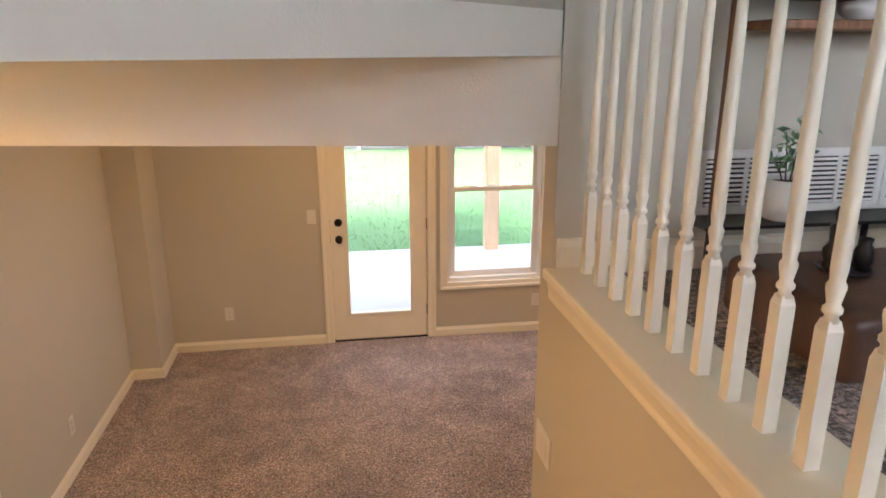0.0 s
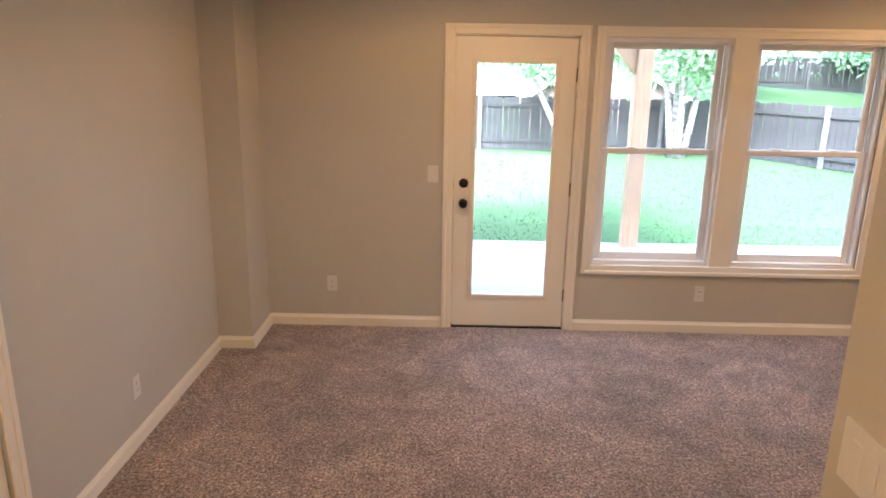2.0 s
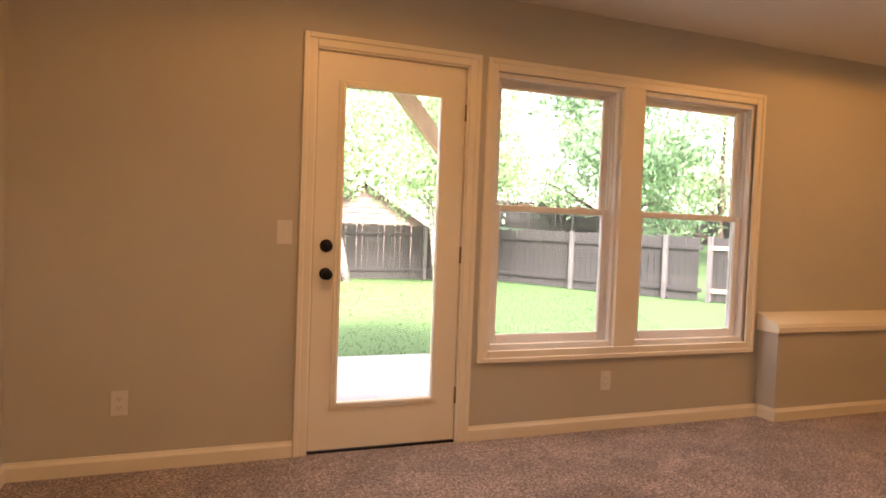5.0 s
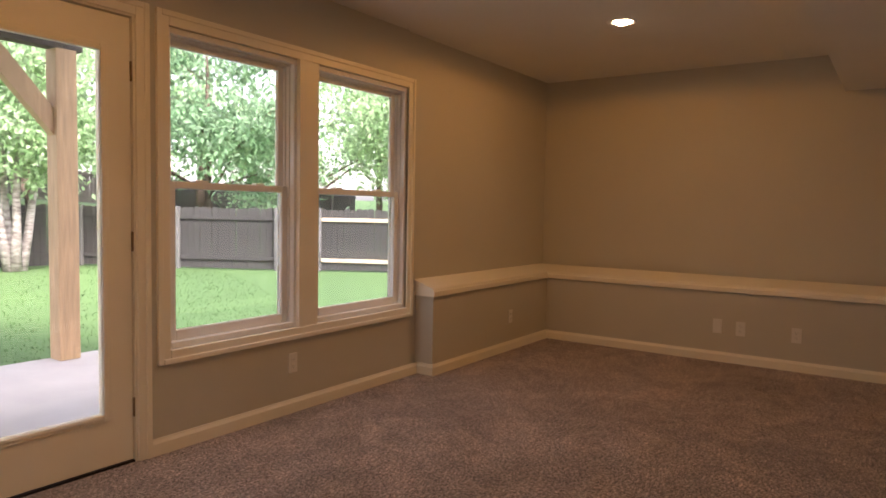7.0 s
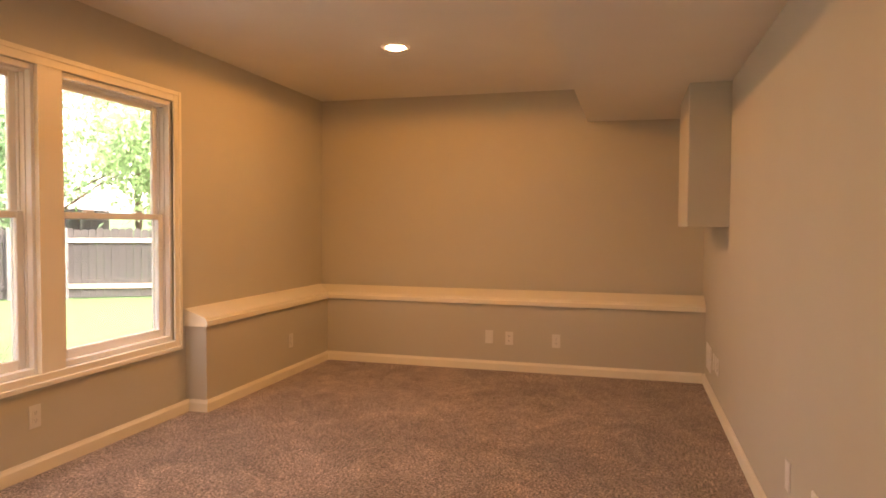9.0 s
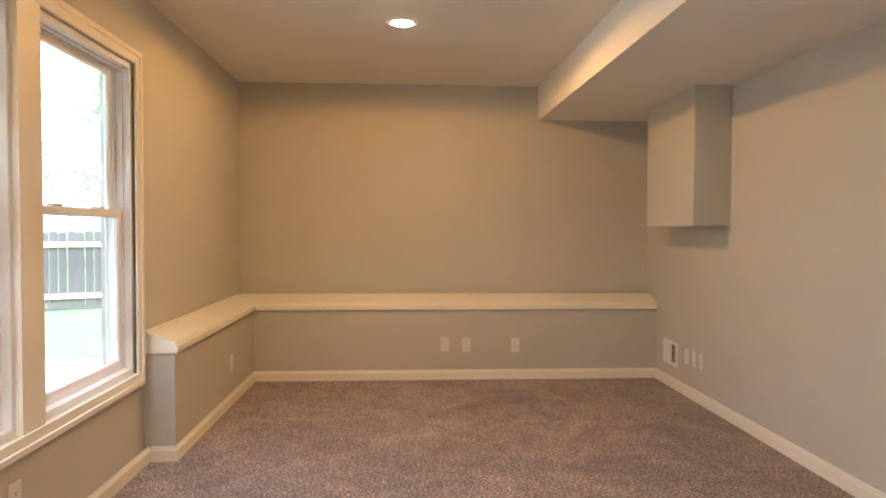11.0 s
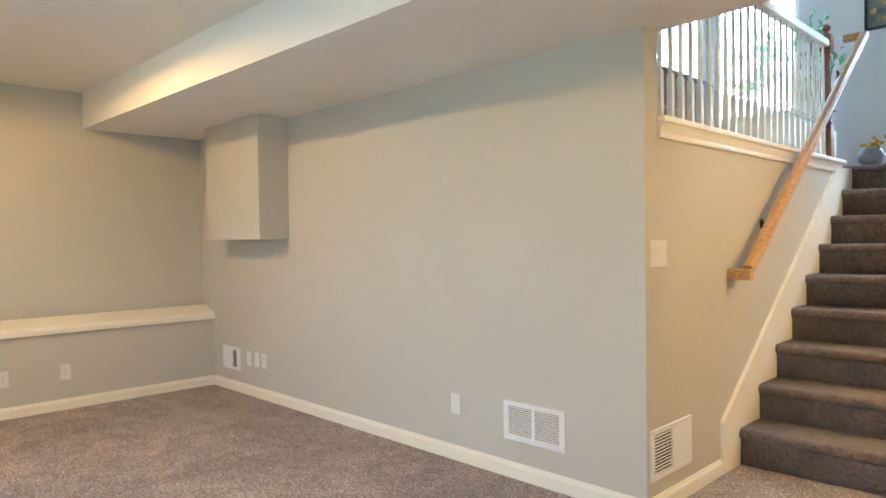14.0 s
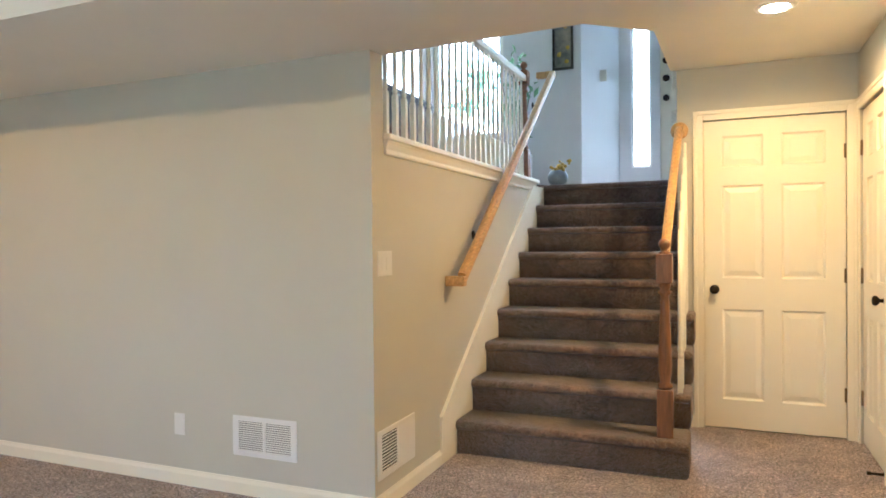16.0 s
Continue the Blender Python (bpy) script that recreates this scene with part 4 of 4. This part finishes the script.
otto = thing("ottoman", "brown leather ottoman on short black legs", "ottoman", at=(1.42, 1.30, UP))
bm = bmesh.new()
box(bm, -0.54, 0.54, -0.21, 0.21, 0.05, 0.195, bevel=0.03, seg=4)
for f in bm.faces:
    f.smooth = True
part("cushion", bm, LEATHER, otto)
for sx in (-0.36, 0.36):
    for sy in (-0.15, 0.15):
        bm = bmesh.new()
        lathe(bm, [(0.014, 0), (0.020, 0.06)], 10, Matrix.Translation((sx, sy, 0)))
        part("leg", bm, STATUE, otto)
tray = thing("tray", "round dark tray on the ottoman", "tray", at=(1.06, 1.34, UP + 0.195))
bm = bmesh.new()
lathe(bm, [(0.048, 0), (0.054, 0.003), (0.058, 0.009), (0.054, 0.009), (0.049, 0.005), (0.01, 0.004)], 28)
part("dish", bm, STATUE, tray)
stt = thing("statuette", "seated dark resin statuette on the tray", "statue", at=(1.035, 1.34, UP + 0.200))
bm = bmesh.new()
lathe(bm, [(0.024, 0), (0.026, 0.012), (0.023, 0.02), (0.028, 0.03), (0.027, 0.045), (0.017, 0.06), (0.019, 0.085), (0.020, 0.098), (0.008, 0.104), (0.014, 0.112), (0.016, 0.126), (0.011, 0.138), (0.005, 0.143), (0.006, 0.152), (0.001, 0.158)], 20)
part("figure", bm, STATUE, stt)
vs = thing("candle_holder", "small dark round candle holder on the tray", "candle holder", at=(1.095, 1.33, UP + 0.200))
bm = bmesh.new()
lathe(bm, [(0.014, 0), (0.020, 0.02), (0.019, 0.045), (0.012, 0.058), (0.015, 0.07), (0.012, 0.07), (0.008, 0.05)], 16)
part("body", bm, STATUE, vs)

shelf = thing("shelf_unit", "dark wood open shelf on slender brown posts", "shelf", at=(1.70, 1.90, UP))
for sx in (-0.62, 0.62):
    bm = bmesh.new()
    box(bm, sx - 0.014, sx + 0.014, -0.014, 0.014, 0, 1.55, bevel=0.003)
    part("post", bm, OAKDARK, shelf)
for zz in (0.710, 0.795, 1.25):
    bm = bmesh.new()
    box(bm, -0.60, 0.60, -0.14, 0.06, zz, zz + 0.026, bevel=0.004)
    part("board", bm, OAKDARK, shelf)
for sx, w, h, mt in ((-0.28, 0.055, 0.052, WHITEPOT), (0.02, 0.05, 0.056, CONCRETE), (0.30, 0.06, 0.05, WHITEPOT)):
    v = thing("bowl", "pale ceramic bowl on the shelf", "bowl", "bowls on the shelf", at=(1.70 + sx, 1.86, UP + 0.736))
    bm = bmesh.new()
    lathe(bm, [(w * 0.5, 0), (w * 0.9, h * 0.4), (w, h), (w * 0.93, h), (w * 0.8, h * 0.45), (w * 0.2, h * 0.12)], 18)
    part("body", bm, mt, v)

# door stop on the hall baseboard
ds = thing("door_stop", "dark sprung door stop on the baseboard", "door stop", at=(WEST + 0.014, 0.78, 0.045))
bm = bmesh.new()
lathe(bm, [(0.012, 0), (0.012, 0.005), (0.007, 0.008), (0.007, 0.062), (0.010, 0.064), (0.010, 0.078), (0.006, 0.080)], 12, Matrix.Rotation(radians(90), 4, "Y"))
part("spring", bm, BRONZE, ds)


# ---- the back yard ----
def ground_z(x, y):
    near = min(max((y - 7.5) / 8.0, 0.0), 1.0)
    hill = min(max((y - 23.0) / 20.0, 0.0), 1.0)
    return -0.29 - 0.02 * near + 2.2 * hill * hill * (3 - 2 * hill) + 0.02 * noise.noise(Vector((x * 0.3, y * 0.3, 0)))


xs = [-600, -200, -80, -40] + [-24 + 0.8 * i for i in range(61)] + [40, 80, 200, 600]
ys = [-600, -200, -60, -20, 0, 5] + [5.8 + 0.6 * i for i in range(40)] + [32, 40, 60, 120, 300, 700]
bm = bmesh.new()
grid = [[bm.verts.new((x, y, ground_z(x, y))) for x in xs] for y in ys]
for a, b in zip(grid, grid[1:]):
    for i in range(len(xs) - 1):
        bm.faces.new((a[i], a[i + 1], b[i + 1], b[i])).smooth = True
structure("ground", bm, GRASS, "bright green mown lawn")

rnd = random.Random(3)
verts, faces = [], []
for k in range(16000):
    y = 9.10 + 10.5 * rnd.random() ** 1.7
    x = rnd.uniform(-4 - 0.2 * (y - 8), 5 + 0.5 * (y - 8))
    z = ground_z(x, y)
    a, h, w = rnd.uniform(0, 6.28), rnd.uniform(0.015, 0.04), rnd.uniform(0.004, 0.008) * (1 + 0.12 * (y - 8))
    dx, dy = math.cos(a), math.sin(a)
    n = len(verts)
    verts += [(x - dx * w, y - dy * w, z - 0.01), (x + dx * w, y + dy * w, z - 0.01), (x + rnd.gauss(0, 0.02), y + rnd.gauss(0, 0.02), z + h)]
    faces.append((n, n + 1, n + 2))
me = bpy.data.meshes.new("grass")
me.from_pydata(verts, [], faces)
me.materials.append(BLADE)
tagged(new("grass", me), "short green lawn grass", "grass", kind="stuff")

bm = bmesh.new()
box(bm, -5.0, 7.0, 5.70, 9.06, -0.45, -0.23, bevel=0.01)
structure("patio", bm, CONCRETE, "pale concrete patio slab")

# the deck over the patio: post, knee brace, beam and boards
deck = thing("patio_cover", "cedar post and beam carrying a deck over the patio", "patio cover", at=(2.03, 8.93, -0.23))
bm = bmesh.new()
box(bm, -0.092, 0.092, -0.092, 0.092, 0.0, 2.79, bevel=0.006)
part("post", bm, CEDAR, deck, "golden cedar post")
bm = bmesh.new()
prism(bm, [(-0.09, 2.02), (-0.09, 2.26), (-0.54, 2.79), (-0.76, 2.79)], -0.05, 0.05, "y")
part("knee_brace", bm, CEDAR, deck, "cedar knee brace")
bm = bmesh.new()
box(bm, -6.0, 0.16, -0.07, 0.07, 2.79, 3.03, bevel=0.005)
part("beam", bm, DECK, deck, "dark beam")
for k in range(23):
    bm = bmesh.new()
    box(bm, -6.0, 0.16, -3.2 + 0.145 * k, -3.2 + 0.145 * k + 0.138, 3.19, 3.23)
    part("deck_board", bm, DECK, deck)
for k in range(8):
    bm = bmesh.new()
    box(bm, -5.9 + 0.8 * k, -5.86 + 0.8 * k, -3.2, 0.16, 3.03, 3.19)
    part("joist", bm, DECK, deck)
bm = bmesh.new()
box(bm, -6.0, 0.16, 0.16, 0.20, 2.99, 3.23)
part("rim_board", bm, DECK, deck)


def fence_run(x0, y0, x1, y1, height, label, rails_out):
    """A board fence: uneven pickets between posts, with two or three rails."""
    f = thing("fence", label, "fence", "fence runs", at=(x0, y0, 0))
    d = Vector((x1 - x0, y1 - y0, 0))
    length = d.length
    ang = math.atan2(d.y, d.x)
    f.rotation_euler = (0, 0, ang)
    u = d.normalized()
    rr = random.Random(int(x0 * 7 + y0))
    pw = 0.142
    variants = []
    for k in range(5):
        bm = bmesh.new()
        h = height + rr.uniform(-0.02, 0.02)
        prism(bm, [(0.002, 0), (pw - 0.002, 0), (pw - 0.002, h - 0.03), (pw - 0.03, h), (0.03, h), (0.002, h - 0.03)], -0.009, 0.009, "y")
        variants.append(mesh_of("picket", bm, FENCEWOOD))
    n = int(length / (pw + 0.004))
    for k in range(n):
        a = k * (pw + 0.004)
        z = ground_z(x0 + u.x * a, y0 + u.y * a)
        ob = new("picket", rr.choice(variants))
        ob.parent = f
        ob.location = (a, rr.uniform(-0.004, 0.004), z + 0.03)
        ob.rotation_euler = (0, rr.uniform(-0.008, 0.008), 0)
    k = -1 if rails_out else 1
    a = 0.0
    pm = bmesh.new()
    box(pm, -0.05, 0.05, -0.05, 0.05, 0, height + 0.05, bevel=0.006)
    pmesh = mesh_of("fence_post", pm, FENCEPOST)
    while a < length:
        ob = new("fence_post", pmesh)
        ob.parent = f
        ob.location = (a, -0.062, ground_z(x0 + u.x * a, y0 + u.y * a))
        b = min(a + 2.4, length)
        for zz in (0.22, height - 0.25):
            za = ground_z(x0 + u.x * a, y0 + u.y * a) + zz
            bm = bmesh.new()
            box(bm, a + 0.05, b - 0.05, -0.05, -0.011, za, za + 0.09, bevel=0.004)
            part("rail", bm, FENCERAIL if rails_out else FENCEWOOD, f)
        a += 2.4
    return f


FENCE_H = 1.42
fence_run(-9.0, 20.3, 7.2, 19.0, FENCE_H, "weathered grey board fence behind the lawn", False)
fence_run(7.3, 18.9, 10.2, 14.0, FENCE_H, "weathered grey board fence with pale posts", False)
fence_run(10.25, 13.9, 13.2, 8.0, FENCE_H, "weathered fence with newer pale rails", True)


def tree(name, x, y, height, crown, trunk_r, mats, seed, stems=1, leaves=5000, leaf=0.10, label="", low=0.35, lean=0.0):
    """A tapered trunk with limbs and a ragged crown of many small leaves in clumps."""
    r = random.Random(seed)
    bark, leafm = mats
    z0 = ground_z(x, y)
    t = thing(name, label, "tree", at=(x, y, z0))
    bm = bmesh.new()
    tips = []
    for s in range(stems):
        a = 2 * math.pi * s / max(stems, 1) + r.uniform(-0.3, 0.3)
        sp = 0.0 if stems == 1 else 0.15 * height
        foot = 0.0 if stems == 1 else 0.11
        pts, rad = [], []
        for k in range(7):
            f = k / 6
            pts.append((math.cos(a) * (foot + sp * f) + r.gauss(0, 0.012) * height * f + lean * f * height, math.sin(a) * (foot + sp * f) + r.gauss(0, 0.012) * height * f, -0.05 + f * height * 0.8))
            rad.append(trunk_r * (1.25 if k == 0 else 1) * (1 - 0.85 * f))
        tube(bm, pts, rad, 8)
        for k in range(9):
            f = r.uniform(low, 0.95)
            i = min(int(f * 6), 5)
            p = Vector(pts[i]).lerp(Vector(pts[i + 1]), f * 6 - i)
            b = r.uniform(0, 6.28)
            ln = crown * r.uniform(0.5, 0.95) * (1.15 - 0.5 * f)
            q = p + Vector((math.cos(b) * ln, math.sin(b) * ln, ln * r.uniform(0.1, 0.7)))
            mid = p.lerp(q, 0.5) + Vector((r.gauss(0, 0.06), r.gauss(0, 0.06), 0.08 * ln))
            tube(bm, [p, mid, q], [trunk_r * 0.32 * (1.1 - f), trunk_r * 0.2 * (1.1 - f), 0.008], 5)
            tips += [q, mid.lerp(q, 0.4), mid]
        tips.append(Vector(pts[-1]))
    part("trunk", bm, bark, t)
    verts, faces = [], []
    clumps = [(p + Vector((r.gauss(0, 0.1), r.gauss(0, 0.1), r.gauss(0, 0.1))) * crown, crown * r.uniform(0.10, 0.30)) for p in tips for _ in range(3)]
    for k in range(leaves):
        c, s = r.choice(clumps)
        p = c + Vector((r.gauss(0, s * 0.6), r.gauss(0, s * 0.6), r.gauss(0, s * 0.45) - 0.1 * s))
        m = Euler((r.uniform(-1.3, 1.3), r.uniform(-1.3, 1.3), r.uniform(0, 6.28))).to_matrix()
        l = leaf * r.uniform(0.6, 1.4)
        n = len(verts)
        verts += [p + m @ Vector(v) for v in ((-l, 0, 0), (0, -l * 0.5, l * 0.15), (l, 0, 0), (0, l * 0.5, l * 0.15))]
        faces += [(n, n + 1, n + 2), (n, n + 2, n + 3)]
    me = bpy.data.meshes.new("crown")
    me.from_pydata(verts, [], faces)
    me.materials.append(leafm)
    c = new("crown", me)
    c.parent = t
    return t


tree("birch_tree", 5.6, 18.4, 6.5, 2.3, 0.105, (BIRCH, LEAFPALE), 4, 4, 15000, 0.075, "clump birch with pale peeling bark by the fence", 0.34)
tree("birch_tree", 3.0, 18.6, 5.4, 2.1, 0.10, (BIRCH, LEAFPALE), 9, 2, 10000, 0.075, "slender leaning birch by the fence", 0.42, -0.28)
tree("shade_tree", 15.3, 25.0, 9.5, 4.6, 0.24, (BARK, LEAF), 12, 1, 9000, 0.13, "round-crowned green shade tree beyond the fence", 0.20)
tree("shade_tree", 24.5, 21.5, 9.5, 4.8, 0.26, (BARK, LEAFPALE), 21, 1, 7000, 0.14, "tall green tree beyond the fence", 0.18)
tree("shade_tree", 11.0, 30.0, 11.0, 4.8, 0.28, (BARK, LEAFPALE), 33, 1, 6500, 0.14, "tall pale green tree beyond the fence", 0.18)
tree("shade_tree", 6.5, 31.5, 11.0, 4.6, 0.25, (BARK, LEAFPALE), 41, 1, 10000, 0.14, "leafy tree behind the birches", 0.30)
tree("shade_tree", 20.0, 32.0, 10.5, 5.0, 0.25, (BARK, LEAFPALE), 47, 1, 5500, 0.15, "broad pale tree on the rise", 0.14)
tree("shade_tree", 30.0, 14.5, 9.5, 5.0, 0.25, (BARK, LEAFPALE), 55, 1, 6000, 0.15, "leafy tree at the edge of the yard", 0.18)
tree("shade_tree", 21.5, 25.5, 9.5, 4.4, 0.22, (BARK, LEAFPALE), 71, 1, 4500, 0.13, "pale leafy tree beyond the fence", 0.14)
tree("shade_tree", 28.0, 27.0, 10.0, 4.8, 0.22, (BARK, LEAFPALE), 77, 1, 7000, 0.15, "green tree on the rise", 0.14)
tree("shade_tree", 18.0, 16.5, 7.5, 3.2, 0.18, (BARK, LEAFPALE), 83, 1, 6000, 0.11, "pale young tree beyond the side fence", 0.24)
tree("shade_tree", 3.05, -5.8, 5.2, 1.0, 0.05, (BARK, LEAF), 61, 1, 620, 0.09, "green tree outside the front window", 0.25)


def house(x, y, w, d, h, turn, label, siding, rake):
    """A neighbour's house with a boarded gable wall and a roof."""
    g = thing("neighbour_house", label, "house", at=(x, y, ground_z(x, y) - 0.3))
    g.rotation_euler = (0, 0, radians(turn))
    pitch = 0.64
    bm = bmesh.new()
    prism(bm, [(-w / 2, 0), (w / 2, 0), (w / 2, h), (0, h + w / 2 * pitch), (-w / 2, h)], -d / 2, d / 2, "y")
    part("wall", bm, siding, g)
    k = 0
    while k * 0.19 < h + w / 2 * pitch - 0.2:
        z = k * 0.19
        half = w / 2 if z < h else w / 2 - (z + 0.19 - h) / pitch
        bm = bmesh.new()
        prism(bm, [(-d / 2 - 0.03, z), (-d / 2, z), (-d / 2, z + 0.185), (-d / 2 - 0.006, z + 0.185)], -half, half, "x")
        part("siding_board", bm, siding, g)
        k += 1
    for s in (-1, 1):
        bm = bmesh.new()
        prism(bm, [(0, h + w / 2 * pitch + 0.16), (0, h + w / 2 * pitch), (s * (w / 2 + 0.4), h - 0.4 * pitch), (s * (w / 2 + 0.4), h - 0.4 * pitch + 0.16)], -d / 2 - 0.35, d / 2 + 0.35, "y")
        part("roof", bm, ROOF, g, "brown shingle roof")
        bm = bmesh.new()
        prism(bm, [(0, h + w / 2 * pitch + 0.10), (0, h + w / 2 * pitch - 0.12), (s * (w / 2 + 0.4), h - 0.4 * pitch - 0.12), (s * (w / 2 + 0.4), h - 0.4 * pitch + 0.10)], -d / 2 - 0.39, -d / 2 - 0.352, "y")
        part("rake_board", bm, rake, g, "pale rake board")
    return g


house(0.2, 34.5, 10.5, 7.0, 3.3, 4, "pale blue-grey neighbour house behind the fence", SIDING, VINYL)
house(5.3, 27.0, 5.4, 4.0, 1.35, -6, "brown shingled shed with pale rake boards", SHAKE, VINYL)
fence_run(12.5, 36.5, 30.0, 30.5, 1.5, "distant brown board fence on the rise", False)
